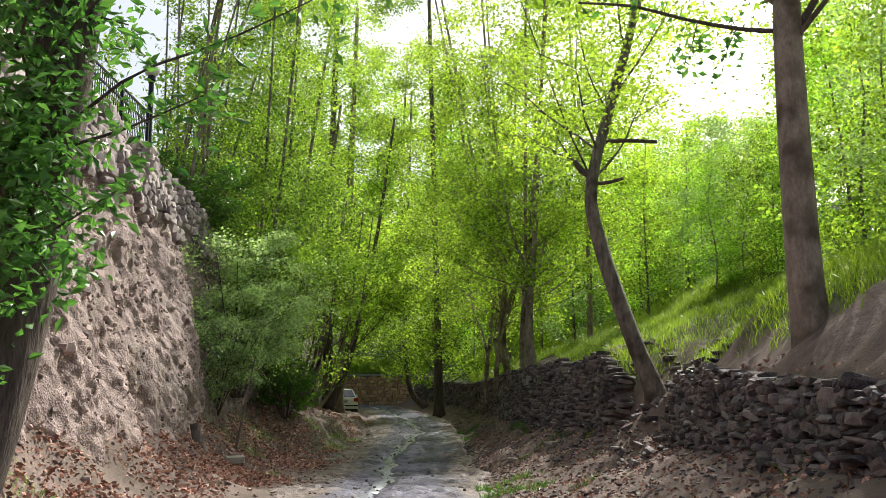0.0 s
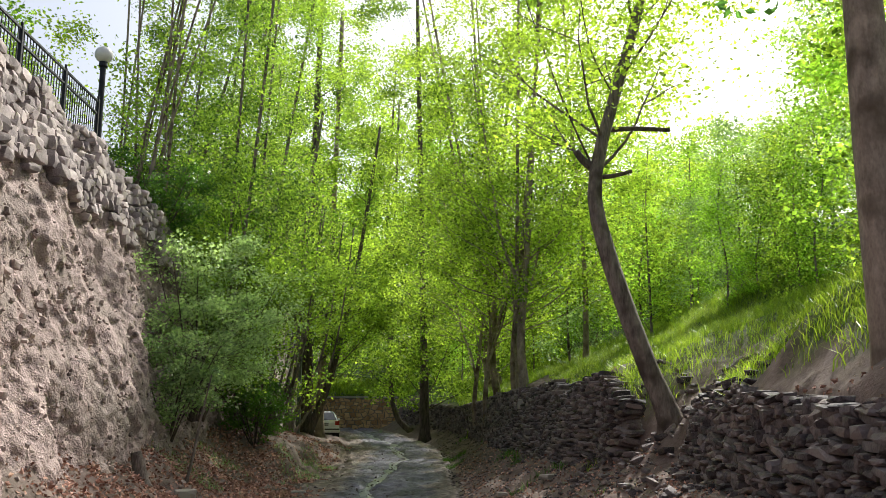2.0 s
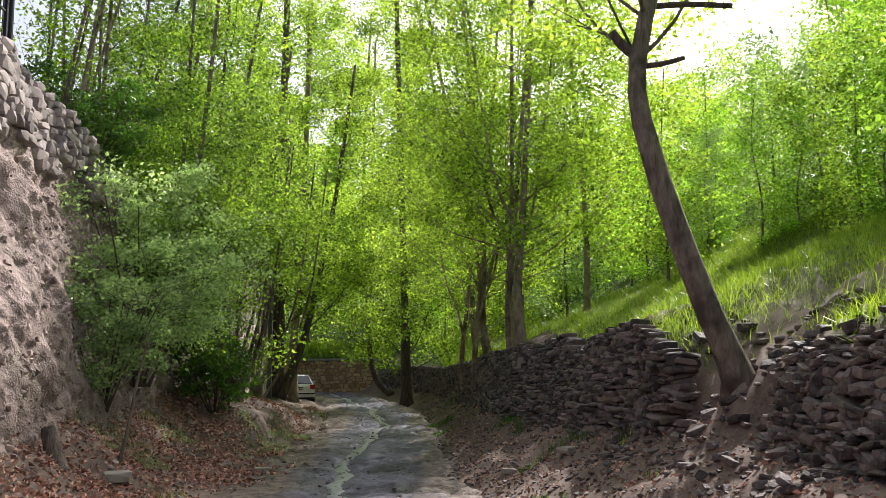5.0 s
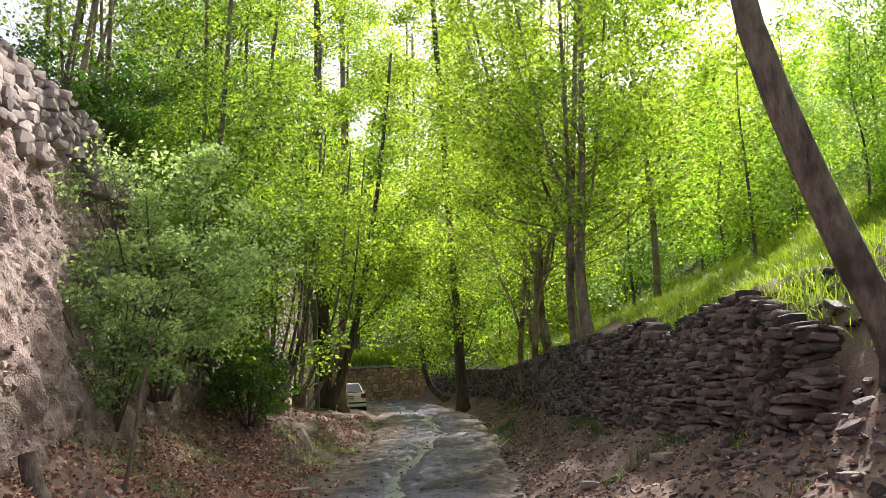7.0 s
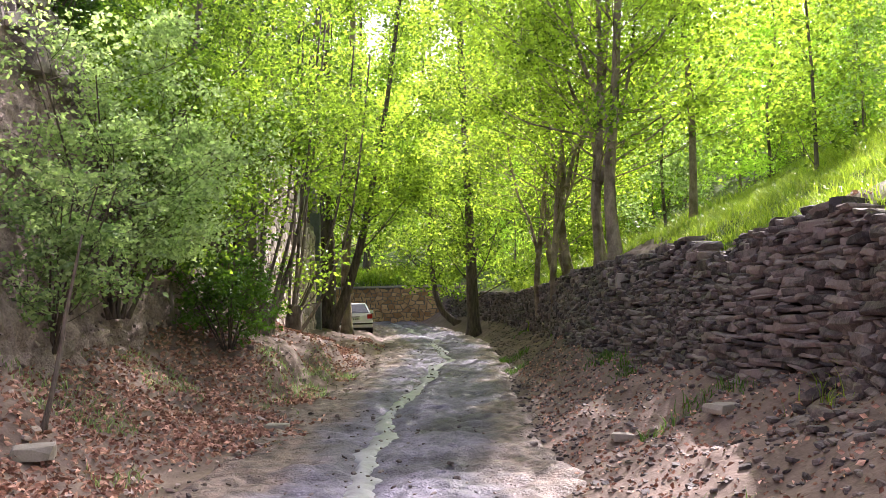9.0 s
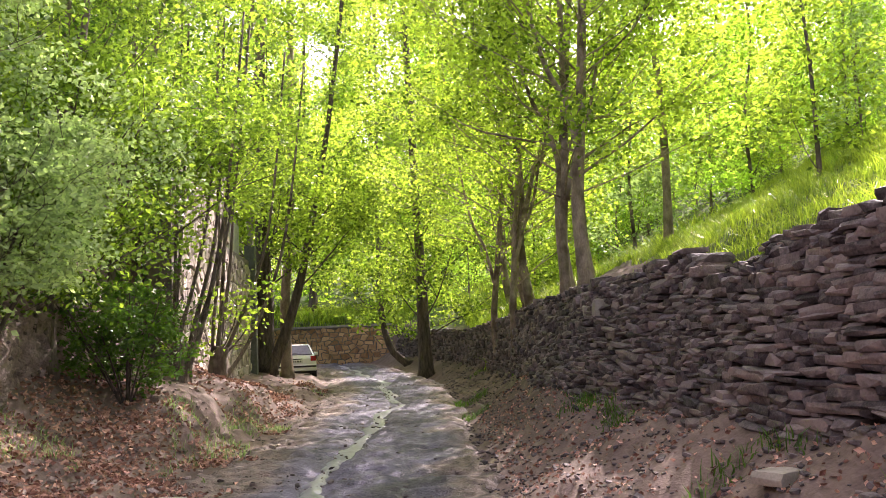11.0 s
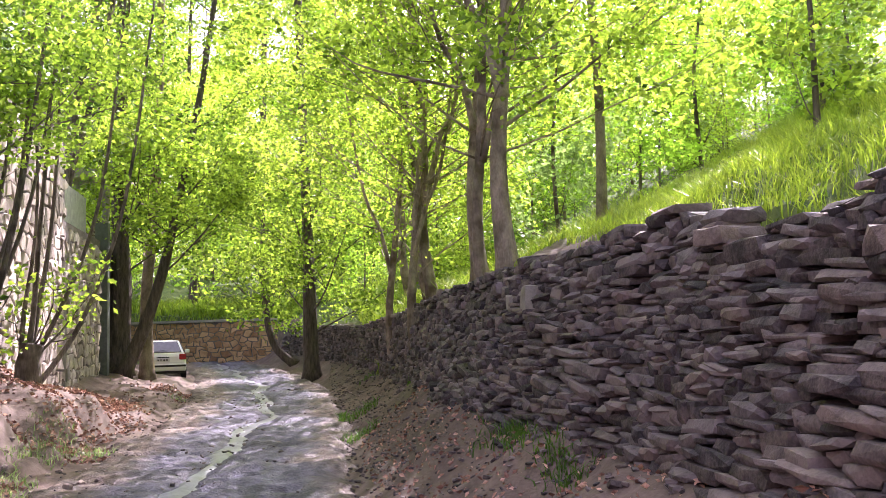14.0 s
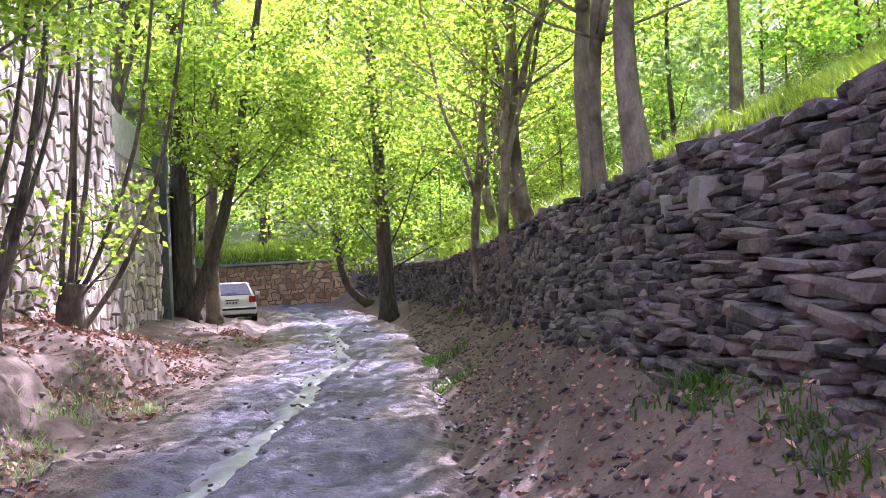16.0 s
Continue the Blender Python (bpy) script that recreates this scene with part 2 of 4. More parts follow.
def box(bm, x0, x1, y0, y1, z0, z1, bevel=0.0):
    r = bmesh.ops.create_cube(bm, size=1, matrix=Matrix.Translation(((x0 + x1) / 2, (y0 + y1) / 2, (z0 + z1) / 2)) @ Matrix.Diagonal((x1 - x0, y1 - y0, z1 - z0, 1)))
    if bevel:
        edges = list({e for v in r["verts"] for e in v.link_edges})
        bmesh.ops.bevel(bm, geom=edges, offset=bevel, segments=2, affect="EDGES", profile=0.5)
    return bm


def grid_mesh(name, points, material, shade=True):
    """A sheet from an array of shape (rows, columns, 3)."""
    r, c = points.shape[:2]
    i = np.arange(r * c).reshape(r, c)
    q = np.stack([i[:-1, :-1], i[:-1, 1:], i[1:, 1:], i[1:, :-1]], -1).reshape(-1, 4)
    me = tri_mesh(name, points.reshape(-1, 3), np.concatenate([q[:, [0, 1, 2]], q[:, [0, 2, 3]]]), material)
    if shade:
        me.shade_smooth()
    return me


# ---- plan of the lane ----
def road_x(y):
    return -1.1 - 0.0048 * np.clip(np.asarray(y, float) - 33, 0, 60) ** 2


def road_z(y):
    return np.interp(y, [-20, 0, 20, 38, 50, 70, 120], [0.3, -0.05, -0.44, -0.44, -0.2, 0.1, 0.6])


def wall_x(y):
    return np.interp(y, [-10, 5, 8, 12.2, 13.5, 15.3, 17.2, 19, 20.3, 22, 23.4, 25.4, 26.2, 28, 32, 38, 45, 50, 56, 62],
                    [2.3, 2.8, 2.95, 3.25, 3.4, 3.6, 3.08, 3.08, 2.98, 2.88, 2.84, 2.5, 2.38, 2.3, 2.2, 1.9, 1.25, 0.6, -0.6, -2.4])


def wall_top(y):
    return np.interp(y, [-10, 5, 8, 12, 13.6, 15.3, 17, 18.8, 20.3, 22, 22.7, 23.0, 24.3, 25.4, 28, 32, 38, 45, 55, 65],
                    [1.5, 1.5, 1.6, 1.75, 1.8, 1.7, 1.68, 2.2, 2.15, 1.88, 1.78, 2.08, 2.14, 2.03, 2.0, 1.97, 1.75, 1.5, 1.6, 2.0])


def lean_back(y):
    """How much of its full batter the wall has at y."""
    return smooth(18.5, 20.5, y) * smooth(37, 29, y)


def foot_x(y):
    """Front of the wall at its foot."""
    return wall_x(y) - 0.4 * lean_back(y)


def cliff_top(y):
    return np.interp(y, [-20, 20.5, 21.6, 23.6, 25.5, 28, 31, 33, 34, 38.9, 39.6, 60], [6.9, 6.8, 6.7, 5.9, 4.9, 3.6, 3.4, 4.5, 6.0, 6.0, 4.1, 4.0])


def cliff_x(y):
    """Foot of the bank or wall on the other side of the lane."""
    return np.interp(y, [-20, 5, 14, 20, 24, 28, 33, 45, 60, 80], [-4.6, -4.8, -5.05, -5.3, -5.6, -5.9, -5.75, -6.3, -9.5, -16.0])


def height(x, y):
    x, y = np.broadcast_arrays(np.asarray(x, float), np.asarray(y, float))
    xc, z0 = road_x(y), road_z(y)
    u = x - xc
    z = z0.copy()
    # leaf-strewn bank
    foot = cliff_x(y)
    rise = np.interp(y, [0, 25, 29, 34, 46, 56], [1.1, 1.1, 0.9, 0.55, 0.6, 0.5])
    k = np.clip((-u - 1.9) / np.maximum(-(foot - xc) - 1.9, 0.3), 0, 1.6)
    z = z + np.where(u < 0, rise * k ** 2.2, 0)
    # stepped verge by the leaning trees
    z = z + 0.22 * smooth(-2.0, -2.5, u) * smooth(35, 37, y) * smooth(52, 49, y)
    # mound with the coppice stools
    z = z + 0.75 * smooth(-2.45, -3.15, u + 0.3 * fbm(y * 0.9, x * 0.9, 0, 3, 15)) * smooth(25.0, 28.5, y) * smooth(36.5, 34.8, y)
    # terrace above the cliff
    back = np.where(y < 32, np.interp(y, [22, 24], [1.9, 1.3]), 0.5)
    t = smooth(0.45, 1.0, (foot - x) / back)
    z = np.where(x < foot, z * (1 - t) + (cliff_top(y) - 0.12 + 0.05 * np.clip(foot - x - 2, 0, 40)) * t, z)
    # bank and slope on the wall's side
    wx, wt = wall_x(y), wall_top(y)
    kb = np.clip((u - 1.9) / np.maximum(foot_x(y) - xc - 1.9, 0.3), 0, 1)
    bank = z0 + np.interp(y, [0, 17, 20.5, 24, 30, 40, 60], [1.15, 1.05, 0.98, 0.92, 0.85, 0.65, 0.5]) * kb ** 1.25
    hill = np.maximum(wt - 0.05, z0) + 0.40 * np.clip(x - wx - 0.3, 0, 18) + 0.22 * np.clip(x - wx - 18, 0, 80)
    hill = hill + 0.13 * np.clip(x - wx - 3.5, 0, 14) * smooth(20, 26, y)
    hill = hill + 0.72 * smooth(0.0, 1.6, x - wx) * smooth(14, 12, y)
    step = smooth(0.10, 0.42, x - wx - 0.28 * lean_back(y))
    right = bank * (1 - step) + hill * step
    # the trodden chute beside the leaning tree
    ch = np.exp(-((y - 16.1 - 0.25 * (3.8 - x)) / 0.85) ** 2)
    ramp = z0 + np.interp(x - 0.85, [0, 1.0, 2.0, 2.8, 4.2, 9], [0, 0.30, 0.85, 1.6, 2.95, 4.9])
    right = right * (1 - ch) + ramp * ch
    z = np.where(u > 1.9, right, z)
    # far side, where the lane bends behind a wall
    far = smooth(0, 1.2, (y - 63.5) * 0.92 + (x + 2.5) * 0.38) * smooth(-60, -40, x)
    z = z * (1 - far) + np.maximum(z, 2.0 + 0.16 * np.clip(y - 64, 0, 40)) * far
    rough = 0.05 * fbm(x * 1.1, y * 1.1, 0, 4, 3) * (0.4 + np.clip(np.abs(u) - 1.5, 0, 2)) + 0.03 * fbm(x * 3.1, y * 3.1, 0, 3, 9)
    return z + rough


def ground_at(x, y):
    return float(height(x, y))


# ---- ground ----
xs = np.concatenate([[-1500, -500, -200, -90, -50, -32, -24, -19, -16, -14, -12.5, -11, -10, -9, -8.3], np.arange(-7.8, 5.0, 0.09), np.arange(5.0, 14, 0.35), [15, 16.5, 18, 20, 23, 27, 32, 40, 55, 90, 200, 500, 1500]])
ys = np.concatenate([[-1500, -500, -150, -60, -30, -20, -14, -10, -7, -4, -2], np.arange(0, 40, 0.14), np.arange(40, 75, 0.4), [76, 79, 83, 88, 95, 105, 120, 150, 220, 500, 1500]])
gx, gy = np.meshgrid(xs, ys)
gz = height(gx, np.clip(gy, -20, 110)) - 0.16 * smooth(2.0, 1.5, np.abs(gx - road_x(gy))) * (gy > -6) * (gy < 80)
ground = put("ground", grid_mesh("ground", np.stack([gx, gy, gz], -1), M_SOIL))
turf = smooth(0.15, 1.0, gx - wall_x(gy) + 0.8 * fbm(gx * 0.6, gy * 0.6, 0, 3, 71)) * (1 - smooth(7.0, 5.0, gx) * np.exp(-((gy - 16.0 - 0.45 * (gx - 4)) / 1.7) ** 2)) * smooth(8.0, 10.5, gy + 0.5 * gx - 1.5 + fbm(gx * 0.5, gy * 0.5, 0, 3, 73))
turf = np.maximum(turf, smooth(64.5, 66, gy))
turf = np.maximum(turf, smooth(-8.3, -9, gx))
ta = ground.data.attributes.new("turf", "FLOAT", "POINT")
ta.data.foreach_set("value", turf.astype(np.float32).ravel())
tagged(ground, "brown dry soil banks and slopes beside a sunken lane", "ground", kind="structure")


def stream_x(y):
    return np.interp(y, [0, 20, 22, 25, 28.5, 30.5, 34, 38, 46.5, 62], [-1.2, -1.26, -1.3, -1.48, -1.36, -1.22, -1.09, -1.0, -1.85, -5.0]) + 0.07 * np.sin(np.asarray(y) * 1.37 + 1) + 0.12 * fbm(np.asarray(y) * 0.5, 3.0, 0, 3, 4)


ry = np.concatenate([np.concatenate([np.arange(-6, 14, 0.2), np.arange(14, 36, 0.06), np.arange(36, 45, 0.12)]), np.arange(45, 80, 0.3)])
ru = np.linspace(-2.35, 2.35, 84)
uu, yy = np.meshgrid(ru, ry)
xx = uu + road_x(yy)
ruts_fine = 0.012 * fbm(xx * 7, yy * 7, 0, 2, 39)
edge = np.clip((np.abs(uu) + 0.30 * fbm(xx * 0.8, yy * 0.8, 0, 4, 21) - 1.75) / 0.5, 0, 1)
gully = np.exp(-((xx - stream_x(yy)) / 0.22) ** 2)
ruts = 0.03 * fbm(xx * 0.9 + 0.5 * yy, yy * 1.6, 0, 4, 31) + 0.018 * fbm(xx * 3.5, yy * 3.5, 0, 3, 37)
zz = road_z(yy) + 0.035 + (ruts * 1.9 + ruts_fine * 1.4) * (1 - edge) * (1 - 0.85 * gully) - 0.09 * gully - 0.22 * edge
road = put("road", grid_mesh("road", np.stack([xx, yy, zz], -1), M_ROAD))
wy = np.arange(3, 62, 0.06)
wu = np.linspace(-1, 1, 9)
wuu, wyy = np.meshgrid(wu, wy)
half = np.clip(0.21 + 0.13 * fbm(wyy * 0.9, 0.0, 0, 3, 83) + 0.12 * fbm(wyy * 3.1, np.sign(wuu) * 4.0, 0, 3, 85), 0.04, 0.5)
wz = road_z(wyy) + 0.0 - 0.05 * wuu ** 2 + 0.006 * fbm(wuu * 2, wyy * 3, 0, 2, 87)
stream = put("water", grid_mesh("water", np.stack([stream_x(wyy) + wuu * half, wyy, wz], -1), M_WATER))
tagged(stream, "thin shallow trickle of water running down the lane, coloured pale like reflected sky", "water", kind="structure")
dust = smooth(1.0, 1.65, np.abs(uu) + np.where(uu < 0, 0.3, 0.0) + 0.3 * fbm(xx * 0.9, yy * 0.9, 0, 4, 23))
da = road.data.attributes.new("dust", "FLOAT", "POINT")
da.data.foreach_set("value", dust.astype(np.float32).ravel())
tagged(road, "grey damp packed-dirt lane with ruts and a wet channel", "road", kind="structure")


# ---- cliff ----
def cliff_face(y, f):
    """The face's plain place at the share f of its height."""
    foot_z = height(cliff_x(y) + 0.25, y) - 0.35
    z = foot_z + (cliff_top(y) - foot_z) * f
    return cliff_x(y) + 0.1 - 1.75 * np.interp(y, [0, 14, 19, 22, 23.5, 25, 28, 33], [0.8, 0.85, 1.0, 0.97, 0.6, 0.38, 0.4, 0.5]) * np.asarray(f) ** 1.15 + 0.20 * fbm(y * 0.7, z * 0.45, 0, 4, 51), z


cy = np.concatenate([np.arange(-14, 8, 0.15), np.arange(8, 28, 0.055), np.arange(28, 33.4, 0.12)])
sv, yv = np.meshgrid(np.linspace(0, 1, 120), cy)
cx, cz = cliff_face(yv, sv)
ridge = 1 - np.abs(fbm(yv * 1.6, cz * 1.1, 0, 3, 66))
cx = cx + (0.05 * fbm(yv * 3.2, cz * 3.2, 0, 3, 57) + 0.03 * fbm(yv * 9, cz * 11, 0, 2, 61) - 0.10 * np.clip(vnoise(yv * 7, cz * 9, 1, 63) - 0.45, 0, 1) + 0.10 * (ridge - 0.7)) * smooth(0, 0.05, sv)
cx[:, -1] -= 0.7
cliff = put("cliff_west", grid_mesh("cliff_west", np.stack([cx, yv, cz], -1)[:, ::-1], M_CLIFF))
tagged(cliff, "pinkish earth and rubble cliff, crumbling", "cliff", kind="structure")


# ---- stones ----
def hull(seed, sharp=0.58):
    """A weathered block: a box with rounded, unevenly worn corners, as vertices and triangles of unit size."""
    r = np.random.default_rng(seed)
    bm = bmesh.new()
    p = r.uniform(4.5, 14.0)
    for sx in (-1, 0, 1):
        for sy in (-1, 0, 1):
            for sz in (-1, 0, 1):
                v = np.array((sx, sy, sz), float)
                if not v.any():
                    continue
                v = v + r.normal(size=3) * 0.17
                v /= (np.abs(v) ** p).sum() ** (1 / p)
                bm.verts.new(v * 0.5 * r.uniform(sharp + 0.34, 1.0))
    bmesh.ops.convex_hull(bm, input=bm.verts[:])
    bmesh.ops.delete(bm, geom=[v for v in bm.verts if not v.link_faces], context="VERTS")
    bmesh.ops.triangulate(bm, faces=bm.faces[:])
    bm.verts.index_update()
    data = np.array([v.co[:] for v in bm.verts]), np.array([[v.index for v in f.verts] for f in bm.faces])
    bm.free()
    return data


HULLS = [hull(100 + i) for i in range(28)]


def stones_joined(name, items, material, parent=None, label=""):
    """items: (matrix, hull number). One mesh of many stones."""
    vs, fs, n = [], [], 0
    for m, k in items:
        v, f = HULLS[k]
        a = np.array(m)
        vs.append(v @ a[:3, :3].T + a[:3, 3])
        fs.append(f + n)
        n += len(v)
    ob = put(name, tri_mesh(name, np.concatenate(vs), np.concatenate(fs), material), parent, label)
    ob["kind"] = "stuff"
    return ob


def drystone(y0, y1, seed, batter=0.12, rough=1.0, size=1.0):
    """Courses of slabs up the face between two places along the wall."""
    r = np.random.default_rng(seed)
    items = []
    z = 0.0
    while z < 2.7:
        th = r.uniform(0.04, 0.10) * size
        y = y0 + r.uniform(-0.2, 0)
        while y < y1:
            ln = float(np.clip(r.lognormal(-1.4, 0.5), 0.09, 0.65)) * size
            t = th * r.uniform(0.75, 1.2)
            yc = y + ln / 2
            lb = float(lean_back(yc))
            x = float(foot_x(yc))
            zb = ground_at(x - 0.05, yc) - 0.15
            zc = zb + z + th / 2 + 0.07 * float(fbm(yc * 0.55, z * 0.8, 0, 2, seed))
            tall = r.random() < 0.06
            if zc < float(wall_top(yc)) + 0.03:
                dx = float(foot_x(yc + 0.2) - foot_x(yc - 0.2)) / 0.4
                depth = r.uniform(0.28, 0.42)
                m = pose(x + 0.10 + (batter + 0.26 * lb) * z + r.normal(0, 0.014) * rough - (0.01 if tall else 0), yc, zc, r.normal(0, 4.0) * rough, r.normal(0, 3.5) * rough, -math.degrees(math.atan(dx)) + r.normal(0, 3) * rough) @ Matrix.Diagonal((depth, ln * 1.12, t * (2.2 if tall else 1.36), 1))
                items.append((m, int(r.integers(len(HULLS)))))
            y += ln
        z += th
    return items


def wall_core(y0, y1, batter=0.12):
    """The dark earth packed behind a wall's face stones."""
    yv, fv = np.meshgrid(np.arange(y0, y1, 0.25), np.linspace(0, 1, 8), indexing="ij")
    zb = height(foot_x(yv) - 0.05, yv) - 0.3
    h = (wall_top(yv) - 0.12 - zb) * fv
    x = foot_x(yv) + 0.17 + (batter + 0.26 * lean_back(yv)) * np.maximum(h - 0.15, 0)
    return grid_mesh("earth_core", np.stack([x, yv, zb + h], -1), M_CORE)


stone_meshes = [tri_mesh("stone", v, f, M_SLATE) for v, f in HULLS]
wall_near = thing("stone_wall", pose(0, 0, 0), "dark purple-grey dry-stone retaining wall of flat slabs", "stone wall", kind="structure")
wall_near.name = "wall_east"
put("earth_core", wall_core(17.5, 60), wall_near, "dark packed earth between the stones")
main = drystone(17.6, 27.5, 11, size=0.86)
main.sort(key=lambda it: abs(it[0].translation.y - 23.2))
for m, k in main[:300]:
    put("stone", stone_meshes[k], wall_near, at=m)
rest = main[300:] + drystone(16.9, 17.7, 15, rough=2.2) + drystone(27.5, 40, 12) + drystone(40, 60, 13)
stones_joined("stone_courses", rest, M_SLATE_J, wall_near)
wall_low = thing("wall_east_ruined", pose(0, 0, 0), "tumbledown dry-stone wall of small dark slabs on a bank", "stone wall", kind="structure")
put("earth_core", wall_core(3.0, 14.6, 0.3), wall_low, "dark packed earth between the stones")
ruin = drystone(3.0, 14.7, 14, batter=0.3, rough=1.5, size=0.8)
ruin.sort(key=lambda it: abs(it[0].translation.y - 11.0))
for m, k in ruin[:720]:
    put("stone", stone_meshes[k], wall_low, at=m)
stones_joined("stone_courses", ruin[720:], M_SLATE_J, wall_low)


# ---- plants ----
def tube(points, radii, seg=8, wob=0.0, seed=0):
    pts = [Vector(p) for p in points]
    vs, fs = [], []
    for i, p in enumerate(pts):
        d = (pts[min(i + 1, len(pts) - 1)] - pts[max(i - 1, 0)]).normalized()
        a = d.orthogonal().normalized() if abs(d.z) < 0.99 else Vector((1, 0, 0))
        a = (Vector((1, 0, 0)) - d * d.x).normalized() if abs(d.x) < 0.9 else a
        b = d.cross(a)
        for j in range(seg):
            t = 2 * math.pi * j / seg
            k = 1 + wob * math.sin(3 * t + seed + 0.6 * i) + wob * 0.6 * math.sin(5 * t + 2.1 * seed - 0.9 * i)
            vs.append(p + (a * math.cos(t) + b * math.sin(t)) * radii[i] * k)
    for i in range(len(pts) - 1):
        for j in range(seg):
            k = (j + 1) % seg
            fs.append((i * seg + j, i * seg + k, (i + 1) * seg + k, (i + 1) * seg + j))
    fs.append(tuple(range(seg))[::-1])
    fs.append(tuple(range((len(pts) - 1) * seg, len(pts) * seg)))
    return vs, fs


def spline(points, n):
    """A smooth line through a few points."""
    p = np.array(points, float)
    t = np.linspace(0, len(p) - 1, n)
    out = []
    for s in t:
        i = min(int(s), len(p) - 2)
        f = s - i
        p0, p1, p2, p3 = p[max(i - 1, 0)], p[i], p[i + 1], p[min(i + 2, len(p) - 1)]
        out.append(0.5 * (2 * p1 + (p2 - p0) * f + (2 * p0 - 5 * p1 + 4 * p2 - p3) * f * f + (3 * p1 - p0 - 3 * p2 + p3) * f ** 3))
    return out


def merge(tubes):
    vs, fs = [], []
    for v, f in tubes:
        n = len(vs)
        vs += v
        fs += [tuple(i + n for i in q) for q in f]
    return vs, fs


def leaf_cloud(name, at, size, r, material, up=0.5, narrow=0.5):
    """Leaves of two triangles each, folded along the midrib, one at each place."""
    n = len(at)
    d = r.normal(size=(n, 3))
    d[:, 2] = d[:, 2] * 0.5 - 0.25
    d /= np.linalg.norm(d, axis=1)[:, None]
    w = r.normal(size=(n, 3)) + np.array([0, 0, 0.01])
    s = np.cross(d, w * [1, 1, 1 - up])
    s /= np.linalg.norm(s, axis=1)[:, None] + 1e-6
    nn = np.cross(s, d)
    ln = (size * r.uniform(0.6, 1.3, n))[:, None]
    a = at
    tip = at + d * ln
    mid = at + d * ln * 0.45
    l1, l2 = mid + s * ln * narrow * 0.5 + nn * ln * 0.1, mid - s * ln * narrow * 0.5 + nn * ln * 0.1
    verts = np.stack([a, l1, tip, l2], 1).reshape(-1, 3)
    i = np.arange(n)[:, None] * 4
    tris = np.concatenate([i + [0, 1, 2], i + [0, 2, 3]])
    return tri_mesh(name, verts, tris, material)


def limb_line(start, direction, length, r, lift=0.35, n=7):
    d = Vector(direction).normalized()
    p = Vector(start)
    pts = [p.copy()]
    for i in range(n):
        d = (d + Vector((r.normal() * 0.13, r.normal() * 0.13, lift * 0.2 + r.normal() * 0.08))).normalized()
        p = p + d * length / n
        pts.append(p.copy())
    return pts


def grow(seed, stems, limbs, limb_len, from_f, n_leaf, leaf, spread, clumps, lift=0.35, out=0.6, twigs=2):
    """Lines of limbs and twigs off the given stems, and leaf places in clumps along them. stems: (points, radius)."""
    r = np.random.default_rng(seed)
    wood, ends = [], []
    for k, (pts, rad) in enumerate(stems):
        m = len(pts)
        for j in range(limbs):
            f = from_f + (1 - from_f) * (j + r.uniform(0, 0.9)) / limbs
            i = min(int(f * (m - 1)), m - 2)
            a = j * 2.4 + k * 1.3 + r.normal() * 0.3
            ln = limb_len * (1.12 - 0.32 * (f - from_f) / (1 - from_f + 1e-6)) * r.uniform(0.7, 1.2)
            line = limb_line(pts[i], (math.cos(a), math.sin(a), out + r.normal() * 0.15), ln, r, lift)
            lr = min(rad * (1 - f * 0.8) * 0.28, 0.034)
            wood.append((line, lr))
            ends += line[2:]
            for t in range(twigs):
                q = line[int(r.integers(2, 6))]
                b = a + r.choice([-1, 1]) * r.uniform(0.4, 1.1)
                tw = limb_line(q, (math.cos(b), math.sin(b), out * 0.6 + r.normal() * 0.2), ln * 0.5, r, lift, 5)
                wood.append((tw, lr * 0.45))
                ends += tw[1:] * 2
        ends += pts[int(m * 0.7):]
    e = np.array([v[:] for v in ends])
    c = e[r.integers(len(e), size=clumps)] + r.normal(size=(clumps, 3)) * spread * 0.6
    w = r.gamma(1.2, 1.0, clumps)
    idx = r.choice(clumps, n_leaf, p=w / w.sum())
    at = c[idx] + r.normal(size=(n_leaf, 3)) * np.array([1, 1, 0.6]) * spread * 0.5
    return wood, at


def wood_mesh(name, lines, material, seg=5, tip=0.15):
    tubes = []
    for line, rad in lines:
        n = len(line)
        tubes.append(tube(line, [max(rad * (1 - (1 - tip) * i / (n - 1)), 0.004) for i in range(n)], seg))
    v, f = merge(tubes)
    return mesh_of(name, v, f, material, True)


def tree(name, base, stems, label, bark, leafm, seed, limbs=9, limb_len=2.6, from_f=0.35, n_leaf=9000, leaf=0.09, spread=0.7, clumps=120, lift=0.35, out=0.6, twigs=2, group="", category="tree", wob=0.04, narrow=0.55, joined=False):
    """stems: a list of (points relative to the base, foot radius, tip radius)."""
    root = thing(name, pose(*base), label, category, group)
    lines = []
    for pts, r0, r1 in stems:
        line = [Vector(p) for p in spline(pts, 16)]
        rad = [r0 + (r1 - r0) * (i / 15) ** 0.8 for i in range(16)]
        rad[0] *= 1.35
        rad[1] *= 1.08
        v, f = tube(line, rad, 12 if r0 > 0.08 else 7, wob, seed)
        put("trunk" if len(stems) < 3 else "stem", mesh_of("trunk", v, f, bark, True), root)
        lines.append((line, r0))
    wood, at = grow(seed, lines, limbs, limb_len, from_f, n_leaf, leaf, spread, clumps, lift, out, twigs)
    if joined:
        put("limb", wood_mesh("limb", wood, bark, 3), root)
    else:
        for k in range(0, len(wood), twigs + 1):
            put("limb", wood_mesh("limb", wood[k:k + twigs + 1], bark), root)
    put("crown", leaf_cloud("crown", at, leaf, np.random.default_rng(seed + 5), leafm, narrow=narrow), root)
    return root


def on(x, y, dz=-0.1):
    return (x, y, ground_at(x, y) + dz)


